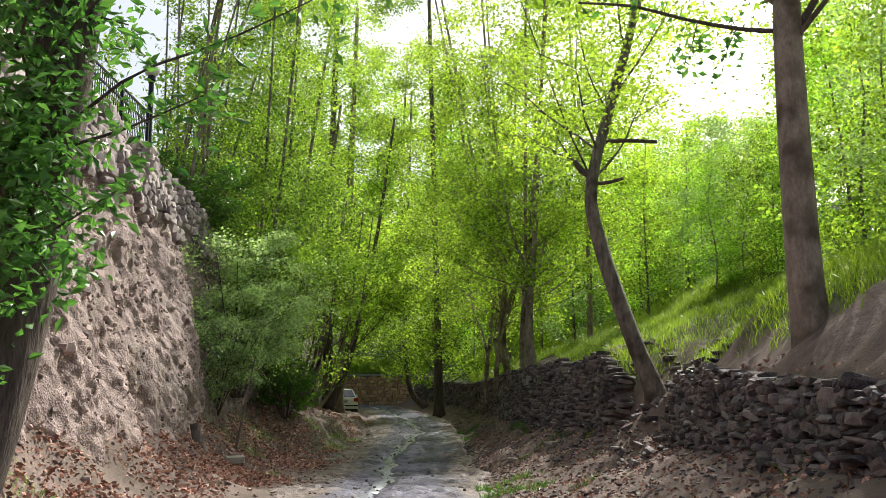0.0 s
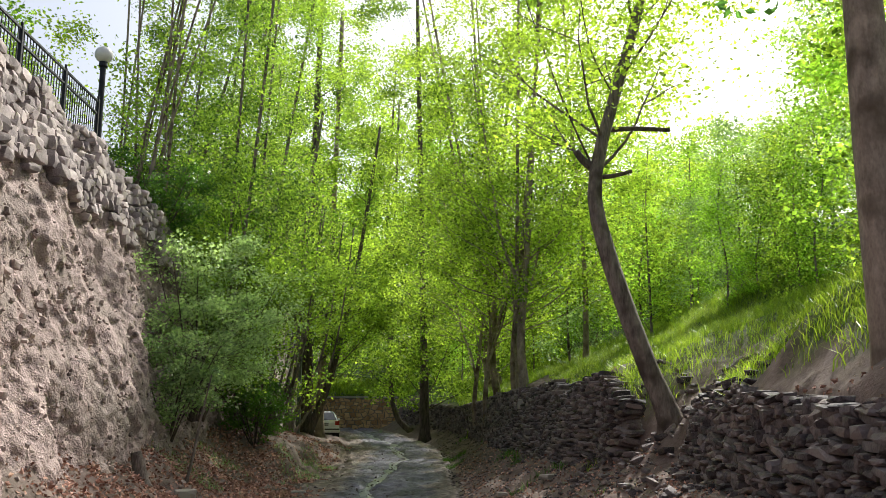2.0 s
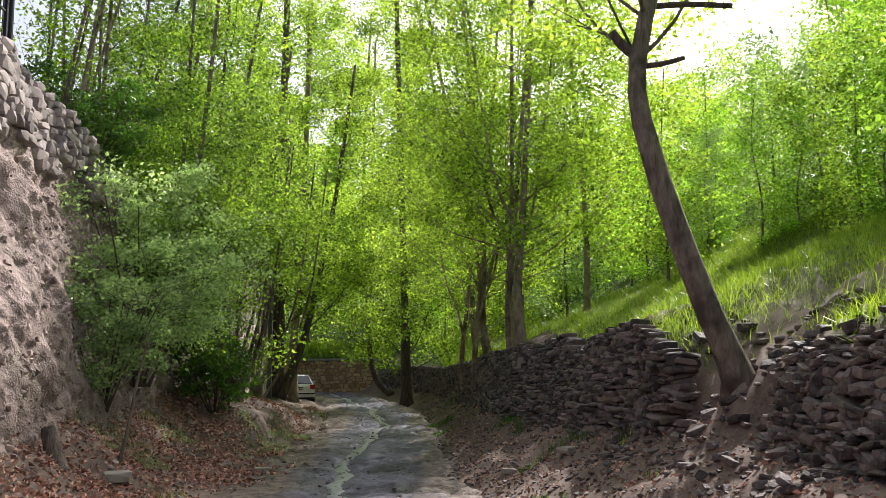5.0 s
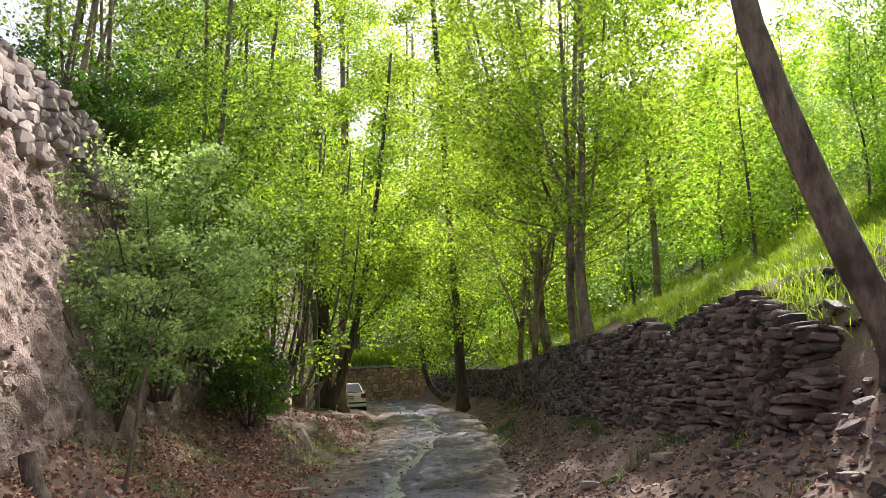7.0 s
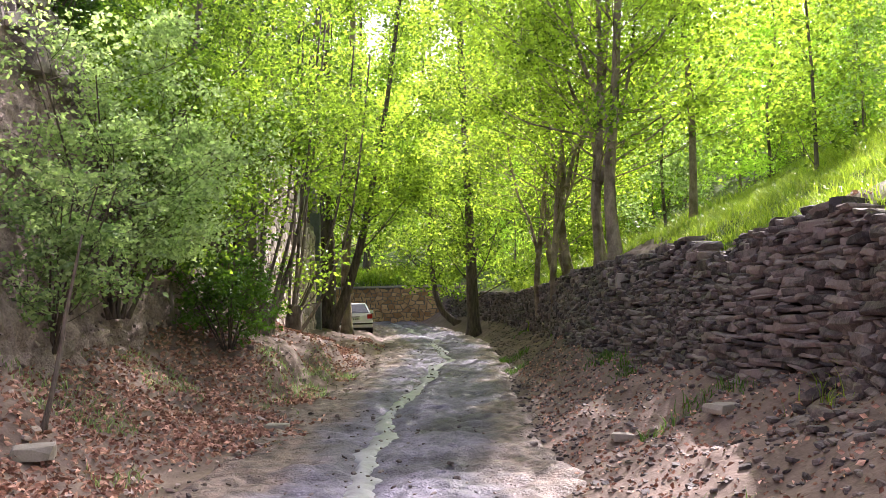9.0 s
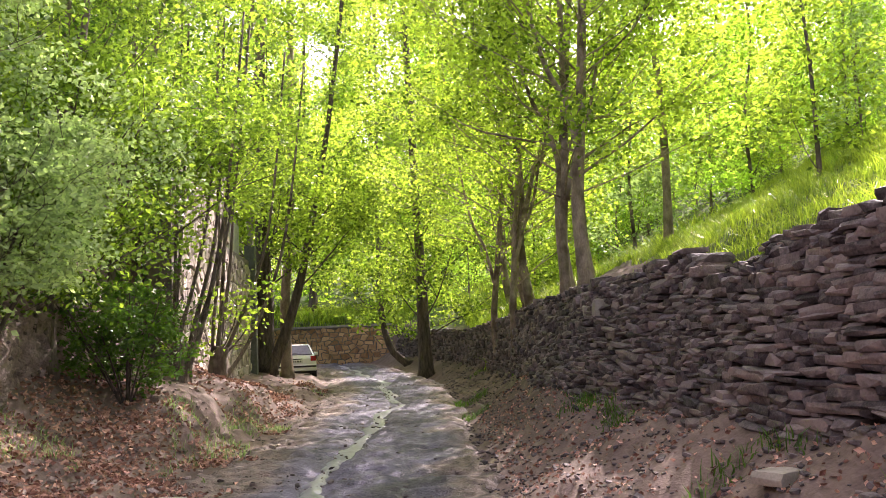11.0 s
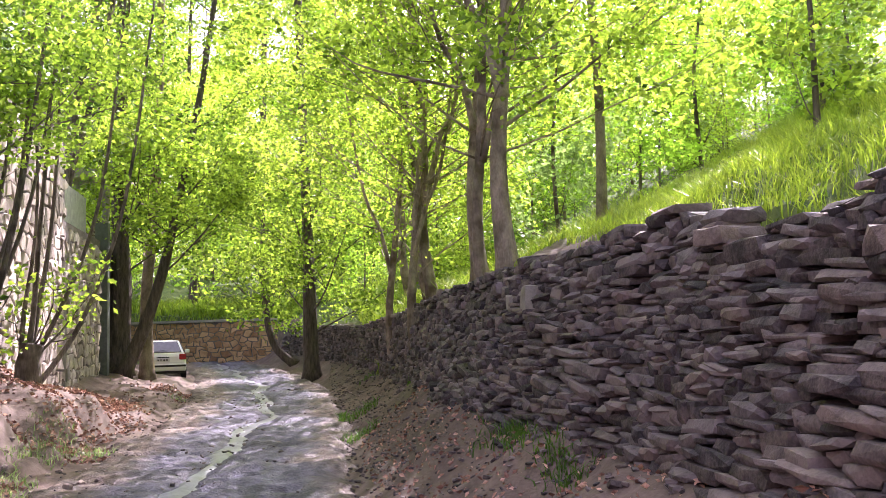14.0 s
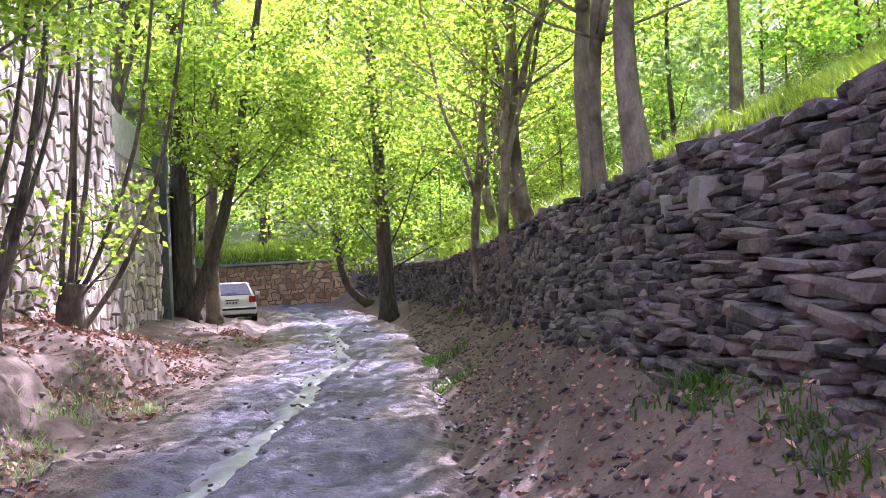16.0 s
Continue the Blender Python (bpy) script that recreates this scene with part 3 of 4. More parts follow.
# leaning tree on the broken wall
LEAN_BASE = Vector((3.85, 16.15, 1.2))
lean_line = [(0, 0, 0), (-0.11, -0.03, 0.4), (-0.35, -0.05, 0.95), (-0.77, -0.03, 2.2), (-1.07, 0.0, 3.3), (-1.11, 0.05, 3.9), (-0.95, 0.15, 4.7), (-0.45, 0.35, 6.3), (-0.05, 0.4, 7.7), (0.2, 0.5, 9.2), (0.3, 0.5, 11.7)]
leaning = tree("leaning_tree", LEAN_BASE, [(lean_line, 0.20, 0.05)],
               "leaning grey tree with snapped stubs, rooted in the wall", M_BARK, M_LEAF_Y, 41, limbs=17, limb_len=3.2, from_f=0.55, n_leaf=15000, leaf=0.095, clumps=190, wob=0.06)
for name, pts, r0, r1 in (("stub", [(-0.55, 1.17, 4.7), (-0.05, 1.13, 4.72), (0.48, 1.08, 4.68)], 0.045, 0.035), ("stub", [(-0.76, 1.03, 3.86), (-0.48, 0.99, 3.88), (-0.2, 0.95, 3.95)], 0.042, 0.03),
                          ("stub", [(-0.78, 1.02, 3.98), (-0.98, 0.98, 4.12), (-1.1, 0.96, 4.28)], 0.07, 0.055), ("shoot", [(-0.85, 1.0, 4.1), (-1.2, 1.0, 4.9), (-1.65, 1.0, 6.2), (-2.1, 1.0, 7.6)], 0.02, 0.008),
                          ("shoot", [(-0.4, 1.2, 5.3), (-0.8, 1.2, 6.2), (-1.0, 1.2, 7.8)], 0.018, 0.008)):
    line = [(x - 0.3, y - 0.9, z + 0.2) for x, y, z in spline(pts, 7)]
    v, f = tube(line, [r0 + (r1 - r0) * i / 6 for i in range(7)], 8, 0.06)
    put(name, mesh_of(name, v, f, M_BARK_D, True), leaning, "broken side branch" if name == "stub" else "")

# stout tree on the slope
BIG = Vector((3.85, 9.3, 2.1))
large = tree("large_tree", BIG, [([(0.02, 0, -0.4), (-0.02, 0, 0.1), (-0.05, 0, 0.6), (-0.08, 0, 2.1), (-0.09, 0, 3.4), (-0.05, 0, 4.2), (0.0, 0, 7), (0.1, 0.2, 12)], 0.235, 0.10)],
             "stout grey-brown tree trunk standing on the earth slope", M_BARK_P, M_LEAF, 42, limbs=9, limb_len=3.2, from_f=0.55, n_leaf=8000, leaf=0.1, clumps=110, wob=0.03)
r = np.random.default_rng(77)
hang = []
for pts, r0 in (([(-0.15, 0, 3.30), (-0.55, 0.1, 3.36), (-1.15, 0.2, 3.52), (-1.7, 0.3, 3.72), (-2.3, 0.4, 3.8)], 0.03), ([(0.05, 0, 3.35), (0.25, -0.05, 3.7), (0.5, -0.1, 4.3), (0.8, -0.1, 5.2)], 0.05),
                ([(-0.1, 0, 4.0), (-0.6, -0.2, 4.05), (-1.2, -0.3, 3.95)], 0.02), ([(-0.6, 0.1, 3.4), (-0.7, 0, 3.2), (-0.85, -0.1, 2.9)], 0.008), ([(-1.0, 0.2, 3.5), (-1.1, 0.1, 3.2), (-1.2, 0.1, 2.95)], 0.008)):
    line = [Vector(p) for p in spline(pts, 9)]
    v, f = tube(line, [r0 * (1 - 0.6 * i / 8) for i in range(9)], 7, 0.05)
    put("limb", mesh_of("limb", v, f, M_BARK_D, True), large)
    if r0 < 0.04:
        hang += [np.array(q[:]) + r.normal(size=3) * 0.09 - [0, 0, 0.05] for q in line[2:] for k in range(5)]
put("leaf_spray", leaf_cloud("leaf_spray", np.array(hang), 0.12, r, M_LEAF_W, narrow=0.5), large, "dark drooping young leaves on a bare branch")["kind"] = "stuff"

# broad-leaved tree beside the first steps
NEAR = Vector((-3.0, 5.15, 0.15))
near_tree = thing("walnut_tree", pose(*NEAR), "dark-trunked tree with compound leaves at the lane edge", "tree")
line = [Vector(p) for p in spline([(0, 0, 0), (0.35, 0, 1.2), (0.55, 0, 2.2), (0.68, 0, 3.1), (0.8, 0.1, 4.6), (0.9, 0.2, 8)], 16)]
v, f = tube(line, [0.33] + [0.26 - 0.009 * i for i in range(15)], 14, 0.05, 3)
put("trunk", mesh_of("trunk", v, f, M_BARK_D, True), near_tree)
sprays = [[(0.6, -0.1, 2.75), (0.9, -0.2, 2.95), (1.25, -0.25, 3.2), (1.75, -0.2, 3.42), (2.3, -0.1, 3.75)], [(0.55, -0.1, 2.6), (0.85, -0.25, 2.75), (1.2, -0.3, 2.85), (1.65, -0.3, 3.05)],
          [(0.5, -0.15, 2.0), (0.7, -0.35, 2.15), (0.95, -0.4, 2.3), (1.3, -0.35, 2.55)], [(0.4, -0.2, 1.6), (0.5, -0.45, 1.75), (0.75, -0.5, 1.9)], [(0.6, -0.2, 2.7), (0.4, -0.5, 2.9), (0.3, -0.7, 3.3)],
          [(0.65, -0.1, 3.0), (0.7, -0.5, 3.3), (0.9, -0.7, 3.7)], [(0.5, -0.2, 2.3), (0.45, -0.5, 2.35), (0.6, -0.7, 2.3)], [(0.75, 0, 3.8), (1.2, 0, 4.2), (2.0, 0, 4.6), (3.0, 0.1, 4.9)],
          [(0.7, 0, 4.0), (0.2, 0.4, 4.6), (-0.8, 0.8, 5.2)], [(0.6, -0.1, 3.2), (1.0, -0.4, 3.5), (1.5, -0.5, 3.9)]]
for k in range(18):
    a = Vector((0.45 + 0.1 * (k % 4), -0.1, 1.9 + 2.0 * r.random()))
    d = Vector((r.uniform(-0.5, 0.6), r.uniform(-0.6, 0.2), r.uniform(-0.15, 0.35)))
    sprays.append([tuple(a), tuple(a + d * 0.35), tuple(a + d * 0.75 + Vector((0, 0, 0.03))), tuple(a + d * 1.15 - Vector((0, 0, 0.06)))])
spots = []
for pts in sprays:
    line = [Vector(p) for p in spline(pts, 10)]
    v, f = tube(line, [0.015 * (1 - 0.75 * i / 9) for i in range(10)], 6)
    put("limb", mesh_of("limb", v, f, M_BARK_D, True), near_tree)
    for q in line[2:]:
        for k in range(3):
            d = Vector((r.normal(), r.normal(), r.normal() * 0.4 - 0.25)).normalized()
            for j in range(7):
                spots.append(np.array((q + d * (0.05 + 0.05 * j))[:]) + r.normal(size=3) * 0.025)
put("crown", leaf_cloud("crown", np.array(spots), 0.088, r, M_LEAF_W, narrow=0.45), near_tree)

# trees on the stone wall
for i, (x, y, dx, dy, hgt, rad, n) in enumerate([(2.78, 30.3, 0.1, 0.1, 14, 0.105, 9000), (2.95, 31.9, 0.6, 0.2, 16, 0.15, 11000), (2.6, 35.8, -0.5, 0.3, 17, 0.14, 13000), (2.95, 29.5, 0.35, 0.1, 14.5, 0.165, 9000), (2.2, 35.5, 0.5, 0.3, 15, 0.12, 5000), (1.95, 39.0, 0.6, -0.3, 15, 0.12, 5500), (2.9, 43.5, -1.8, 0.3, 21, 0.17, 6500), (3.6, 48.0, -0.6, 0.3, 22, 0.17, 6000), (2.7, 37.2, -1.5, 0.3, 18, 0.14, 5500)]):
    sx = 1 if i % 2 == 0 else -1
    tree("roadside_tree", on(x, y), [([(0, 0, 0), (-0.14 + dx * 0.1, dy * 0.2, 1.6), (dx * 0.2, dy, 3.6), (dx, dy * 1.5, hgt * 0.55), (dx * 2, dy * 2, hgt)], rad, 0.04),
                                     ([(-0.02, 0, 2.6), (0.25 * sx, 0.1, 3.6), (0.75 * sx, 0.3, 5.2), (1.5 * sx, 0.6, hgt * 0.75)], rad * 0.5, 0.025)],
         "slender grey-barked tree growing on top of the stone wall", M_BARK_P, M_LEAF_Y, 50 + i, limbs=17, limb_len=4.4 if i < 3 else 3.9, from_f=0.38, n_leaf=int(n * 1.35), leaf=0.115, clumps=260, lift=0.28, out=0.5, spread=0.6, group="trees along the stone wall", narrow=0.62)

tree("slope_tree", on(5.4, 33.0), [([(0, 0, 0), (0.05, 0, 3), (-0.1, 0.1, 6), (-0.4, 0, 10), (-0.6, 0, 15.5)], 0.11, 0.03)], "tall slim tree with a high yellow-green crown on the slope", M_BARK_P, M_LEAF_Y, 58, limbs=20, limb_len=3.7, from_f=0.5, n_leaf=17000, leaf=0.13, clumps=240, spread=0.6, narrow=0.62)

# trees of the other side
clump = []
r = np.random.default_rng(5)
for i in range(12):
    a, b = (-0.12 + 0.09 * i) * 0.55, r.uniform(-0.3, 0.4)
    ox, oy = r.normal(0, 0.4, 2)
    clump.append(([(ox, oy, 0), (ox + a * 0.8, oy + b, 2.5), (ox + a * 2.6, oy + b * 2, 6), (ox + a * 5.5, oy + b * 3, 11)], r.uniform(0.035, 0.07), 0.022))
tree("multi_stem_tree", (-7.5, 24.9, 5.4), clump, "multi-stemmed young tree on the cliff edge, thinly leafed", M_BARK_P, M_LEAF, 60, limbs=5, limb_len=1.5, from_f=0.15, n_leaf=6000, leaf=0.11, clumps=240, spread=0.5, narrow=0.62)
for i, (x, y, hgt, n, lm, ff, lean) in enumerate([(-6.0, 26.8, 17, 20000, M_LEAF, 0.15, 1.7), (-5.8, 29.5, 19, 27000, M_LEAF, 0.2, 2.7), (-8.0, 34.2, 18, 19000, M_LEAF, 0.5, 3.4), (-8.8, 38.5, 20, 21000, M_LEAF, 0.45, 4.0), (-8.6, 31.0, 21, 25000, M_LEAF, 0.4, 4.5)]):
    tree("bank_tree", on(x, y, -0.3), [([(0, 0, 0), (0.3, 0.1, 3), (0.9, 0.2, 6), (lean, 0.3, hgt)], 0.12, 0.03), ([(0.3, 0.3, 0), (0.1, 0.6, 3), (0.3, 0.9, 6), (lean * 0.3, 1.2, hgt * 0.9)], 0.09, 0.03)],
         "slim leafy tree rising from the steep bank", M_BARK, lm, 70 + i, limbs=19, limb_len=3.2, from_f=ff, n_leaf=int(n * 1.4), leaf=0.102, clumps=300, spread=0.6, group="bank trees", narrow=0.62)
for x, y, seed, n, g in ((-4.95, 33.9, 80, 5, 2200), (-5.1, 31.3, 88, 7, 2400)):
    stems = []
    for i in range(n):
        a = r.uniform(0.1, 1.05)
        ox, oy = r.normal(0, 0.15, 2)
        stems.append(([(ox, oy, 0), (ox + a * 0.7, oy + r.normal(0, 0.15), 1.2), (ox + a * 1.5, oy + r.normal(0, 0.3), 3.4), (ox + a * 2.0, oy + r.normal(0, 0.5), 7.5)], r.uniform(0.04, 0.075), 0.022))
    stems.append(([(0.1, 0, -0.2), (0.12, 0, 0.15), (0.15, 0, 0.5), (0.2, 0, 0.8)], 0.26, 0.19))
    tree("coppiced_tree", on(x, y), stems, "coppiced tree with several thin brown stems from one stool", M_BARK, M_LEAF, seed, limbs=4, limb_len=1.6, from_f=0.72, n_leaf=g, leaf=0.13, clumps=110, spread=0.55, group="coppiced trees", narrow=0.62)
tree("big_dark_tree", on(-5.95, 45.4), [([(0, 0, 0), (0.1, 0, 3), (0.05, 0, 7), (0.3, 0, 22)], 0.42, 0.12)], "thick dark-barked tree beside the lane", M_BARK_D, M_LEAF_Y, 81, limbs=17, limb_len=4.7, from_f=0.36, n_leaf=17000, leaf=0.15, clumps=220, spread=0.7, narrow=0.62)
tree("pale_tree", on(-5.3, 46.5), [([(0, 0, 0), (0.0, 0, 3), (0.3, 0, 7), (0.6, 0, 22)], 0.24, 0.1)], "tall pale-barked tree beside the thick dark tree", M_BARK_P, M_LEAF, 82, limbs=14, limb_len=4.2, from_f=0.42, n_leaf=12000, leaf=0.15, clumps=180, spread=0.7, narrow=0.62)
tree("leaning_dark_tree", on(-5.72, 45.0), [([(0, 0, 0), (0.55, 0, 1.2), (1.15, 0, 3.0), (1.6, -0.1, 5), (2.4, -0.2, 9), (3.2, 0, 15)], 0.24, 0.06)], "dark tree trunk leaning over the lane by the car", M_BARK_D, M_LEAF_Y, 83, limbs=15, limb_len=3.8, from_f=0.42, n_leaf=14000, leaf=0.14, clumps=200, spread=0.65, narrow=0.62)
tree("dark_trunk_tree", on(-0.2, 48.0), [([(0, 0, 0), (-0.05, 0, 3), (-0.15, 0, 7), (-0.6, 0, 24)], 0.31, 0.1)], "upright dark tree standing at the lane edge", M_BARK_D, M_LEAF_Y, 84, limbs=22, limb_len=4.2, from_f=0.24, n_leaf=20000, leaf=0.15, clumps=320, spread=0.75, narrow=0.62)
tree("bent_tree", on(-1.0, 55.0), [([(0, 0, 0), (-0.9, 0, 0.9), (-1.3, 0, 3), (-1.3, 0, 6), (-1.0, 0, 20)], 0.2, 0.06)], "slender tree bent at its foot at the lane bend", M_BARK_D, M_LEAF_Y, 85, limbs=15, limb_len=4, from_f=0.25, n_leaf=9000, leaf=0.19, clumps=220, spread=0.8, narrow=0.62)

for i, (x, y, hgt) in enumerate(((-3.2, 69.5, 25), (-7.6, 71.0, 26), (0.6, 72.5, 24), (-11.5, 70.5, 24))):
    tree("tall_tree", on(x, y), [([(0, 0, 0), (0.2, 0, 5), (-0.2, 0, 12), (0.3, 0, hgt)], 0.26, 0.06)], "tall leafy tree beyond the tan wall", M_BARK_D, M_LEAF if i % 2 else M_LEAF_Y, 120 + i, limbs=22, limb_len=4.2, from_f=0.25, n_leaf=24000, leaf=0.22, clumps=320, spread=0.9, narrow=0.62, group="trees beyond the wall")

# shrubs
for x, y, lift, k, n, lm, seed, label in ((-5.55, 24.2, 0.55, 1.3, 25000, M_LEAF_S, 90, "dense pale-green blossoming shrub leaning out from the bank"), (-4.75, 27.6, 0.0, 0.62, 6000, M_LEAF_D, 91, "low dark-green bush at the foot of the bank"), (-5.6, 22.2, 0.0, 0.75, 8000, M_LEAF_S, 92, "thin pale-green shrub against the cliff"), (-6.9, 24.4, 0.0, 0.75, 9000, M_LEAF_D, 93, "green undergrowth bush on the cliff edge"), (-6.3, 26.2, 0.0, 0.8, 10000, M_LEAF, 94, "green undergrowth bush on the steep bank")):
    sh = []
    for i in range(12):
        a, b = r.uniform(-1.2, 1.2), r.uniform(-1.2, 1.0)
        sh.append(([(a * 0.15 * k, b * 0.15 * k, 0), (a * 0.6 * k, b * 0.6 * k, 0.9 * k), (a * 1.2 * k, b * 1.2 * k, 1.9 * k), (a * 1.7 * k, b * 1.7 * k, 2.7 * k)], 0.028 * k, 0.008))
    tree("shrub", on(x, y, lift), sh, label, M_BARK_D, lm, seed, limbs=6, limb_len=1.4 * k, from_f=0.2, n_leaf=n, leaf=0.085, clumps=260, spread=0.30 * k, narrow=0.62, out=0.3, category="shrub")

# woodland on the slope and at the far end
protos = []
for i in range(5):
    hgt = 7.5
    protos.append(tree("woodland_tree", (300 + i * 15, 300, 0), [([(0, 0, 0), (0.1, 0, 2.5), (r.normal() * 0.3, r.normal() * 0.3, 5), (r.normal() * 0.5, r.normal() * 0.5, hgt)], 0.06, 0.015)],
                  "young leafy tree in a dense thicket on the slope", M_BARK, (M_LEAF_B, M_LEAF_Y, M_LEAF_B, M_LEAF_S, M_LEAF_Y)[i], 100 + i, limbs=14, limb_len=1.9, from_f=0.06, n_leaf=4400, leaf=0.145, clumps=150, spread=0.6, narrow=0.6, group="woodland trees", joined=True, twigs=1))
spots = []
for k in range(600):
    y = r.uniform(9, 80)
    x = float(wall_x(min(y, 60))) + r.uniform(2.6, 21) + max(0, (25 - y) * 0.22)
    if all((x - a) ** 2 + (y - b) ** 2 > 3.4 + 0.03 * max(0, y - 20) for a, b in spots):
        spots.append((x, y))
    if len(spots) >= 92:
        break
for k in range(34):
    spots.append((r.uniform(-22, 6), r.uniform(74, 94)))
# extra trees, mostly out of view to the right, added to shade the near slope
spots += [(7.0, 14.5), (8.2, 17.5), (6.4, 12.4), (9.5, 15.0), (7.9, 20.0), (5.9, 10.6)]
for k in range(6):
    spots.append((1.0 + 0.9 * k, 66.0 + r.uniform(0, 3)))
low_spots = []
for k in range(52):
    y = r.uniform(19, 62)
    low_spots.append((float(wall_x(y)) + r.uniform(4.5, 12), y))
for k in range(12):
    spots.append((r.uniform(-18, -9.5), r.uniform(22, 62)))
for k, (x, y) in enumerate(spots):
    sc = r.uniform(0.7, 1.15) * (2.0 if y > 68 and x < 6 and k % 5 else 1.0)
    gz_ = ground_at(x, y)
    if x > 4:
        sc = max(min(sc, (1.9 + (0.275 if math.atan2(x, y) < 0.38 else 0.42) * math.hypot(x, y) - gz_) / 8.2), 0.4)
    copy_thing(protos[k % 5], pose(*on(x, y, -0.1), 0, 0, r.uniform(0, 360)) @ Matrix.Scale(sc, 4))
for k, (x, y) in enumerate(low_spots):
    copy_thing(protos[k % 5], pose(*on(x, y, -0.2), 0, 0, r.uniform(0, 360)) @ Matrix.Scale(r.uniform(0.38, 0.55), 4))
for p in protos:
    for o in (*p.children_recursive, p):
        bpy.data.objects.remove(o)


# ---- cliff-top wall and fence ----
r = np.random.default_rng(21)
items = []
for y in np.arange(7.0, 24.8, 0.26):
    top = float(cliff_top(y))
    z = top + 0.12
    while z > top - (1.55 if y < 22 else 1.0) + r.normal(0, 0.15):
        f = min((z - 0.4) / (top - 0.4), 1.0)
        x, zz_ = cliff_face(y, f)
        s1, s2 = r.uniform(0.16, 0.46), r.uniform(0.12, 0.26)
        items.append((pose(float(x) + 0.02 + r.normal(0, 0.02), y + r.normal(0, 0.05), z, r.normal(0, 7), r.normal(0, 6), r.normal(0, 8)) @ Matrix.Diagonal((0.3, s1, s2, 1)), int(r.integers(28))))
        z -= s2 * 0.95
M_GREYST = mat("grey_rubble", (0.15, 0.125, 0.12), (0.48, 0.41, 0.385), scale=3.0, fine=40, bump=0.5, island=0.5)
cliff_wall = thing("wall_cliff_top", pose(0, 0, 0), "grey rubble wall along the top of the cliff", "stone wall", kind="structure")
M_GREYST_1 = mat("grey_rubble_piece", (0.15, 0.125, 0.12), (0.48, 0.41, 0.385), scale=3.0, fine=40, bump=0.5, rand=0.5)
grey_meshes = [tri_mesh("stone", v, f, M_GREYST_1) for v, f in HULLS]
items.sort(key=lambda it: abs(it[0].translation.y - 21.0))
for m, k in items[:300]:
    put("stone", grey_meshes[k], cliff_wall, at=m)
stones_joined("stone_courses", items[300:], M_GREYST, cliff_wall)
items = []
for k in range(1600):
    y, f = r.uniform(7, 27), r.uniform(0.03, 0.8)
    x, z = cliff_face(y, f)
    a = r.lognormal(-3.1, 0.45)
    items.append((pose(float(x) + 0.01, y, float(z), r.uniform(0, 360), r.uniform(0, 360), r.uniform(0, 360)) @ Matrix.Diagonal((a, a * r.uniform(0.7, 1.4), a * r.uniform(0.5, 1), 1)), int(r.integers(28))))
M_CLIFF_ST = mat("cliff_rubble", (0.14, 0.11, 0.10), (0.46, 0.37, 0.33), scale=5, fine=40, bump=0.5, island=0.5)
tagged(stones_joined("cliff_rubble", items, M_CLIFF_ST), "small rubble stones bedded in the cliff face", "rubble")


def bar(bm, a, b, w):
    """A square bar between two places."""
    a, b = Vector(a), Vector(b)
    m = Matrix.Translation((a + b) / 2) @ (b - a).to_track_quat("Z", "Y").to_matrix().to_4x4() @ Matrix.Diagonal((w, w, (b - a).length, 1))
    bmesh.ops.create_cube(bm, size=1, matrix=m)
    return bm


fence = thing("iron_fence", pose(0, 0, 0), "black iron railing with spindles along the cliff top", "fence")
posts = [21.05, 19.2, 17.2, 15.2, 13.2, 11.2]
for i, y in enumerate(posts):
    x, tall = -7.2 + (y - 21.2) * -0.02, 1.42
    w = 0.035
    post = part("post", box(bmesh.new(), x - w, x + w, y - w, y + w, 6.55, 6.75 + tall, 0.01), M_IRON, fence)
    part("finial", box(bmesh.new(), x - w * 0.7, x + w * 0.7, y - w * 0.7, y + w * 0.7, 6.752 + tall, 6.83 + tall, 0.02), M_IRON, post)
    if i < len(posts) - 1:
        y2 = posts[i + 1]
        x2 = -7.2 + (y2 - 21.2) * -0.02
        for z in (6.98, 8.12, 7.85):
            part("rail", bar(bmesh.new(), (x, y - 0.05, z), (x2, y2 + 0.05, z), 0.04), M_IRON, fence)
        for j in range(1, 16):
            f = j / 16
            part("spindle", bar(bmesh.new(), (x + (x2 - x) * f, y + (y2 - y) * f, 6.98), (x + (x2 - x) * f, y + (y2 - y) * f, 8.12), 0.016), M_IRON, fence)


# lamp at the end of the fence
lamp = thing("lamp_post", pose(-7.22, 21.25, 6.55), "dark post lamp with a white globe at the fence end", "lamp")
v, f = tube([(0, 0, 0), (0, 0, 0.1), (0, 0, 0.14), (0, 0, 1.2), (0, 0, 2.42), (0, 0, 2.46), (0, 0, 2.56)], [0.11, 0.11, 0.075, 0.068, 0.062, 0.10, 0.09], 14)
put("pole", mesh_of("pole", v, f, M_IRON, False), lamp)
bm = bmesh.new()
bmesh.ops.create_uvsphere(bm, u_segments=20, v_segments=12, radius=0.2, matrix=Matrix.Translation((0, 0, 2.73)) @ Matrix.Diagonal((1, 1, 0.95, 1)))
part("globe", bm, M_PLATE, lamp, "white opal globe").data.shade_smooth()
kerb = put("wall_coping", mesh_of("wall_coping", *[q for q in tube([(-7.12, 5, 6.74), (-6.98, 12, 6.76), (-7.0, 21.1, 6.74)], [0.13, 0.13, 0.13], 4)], M_CONC))
tagged(kerb, "weathered concrete coping under the iron fence", "coping", kind="structure")


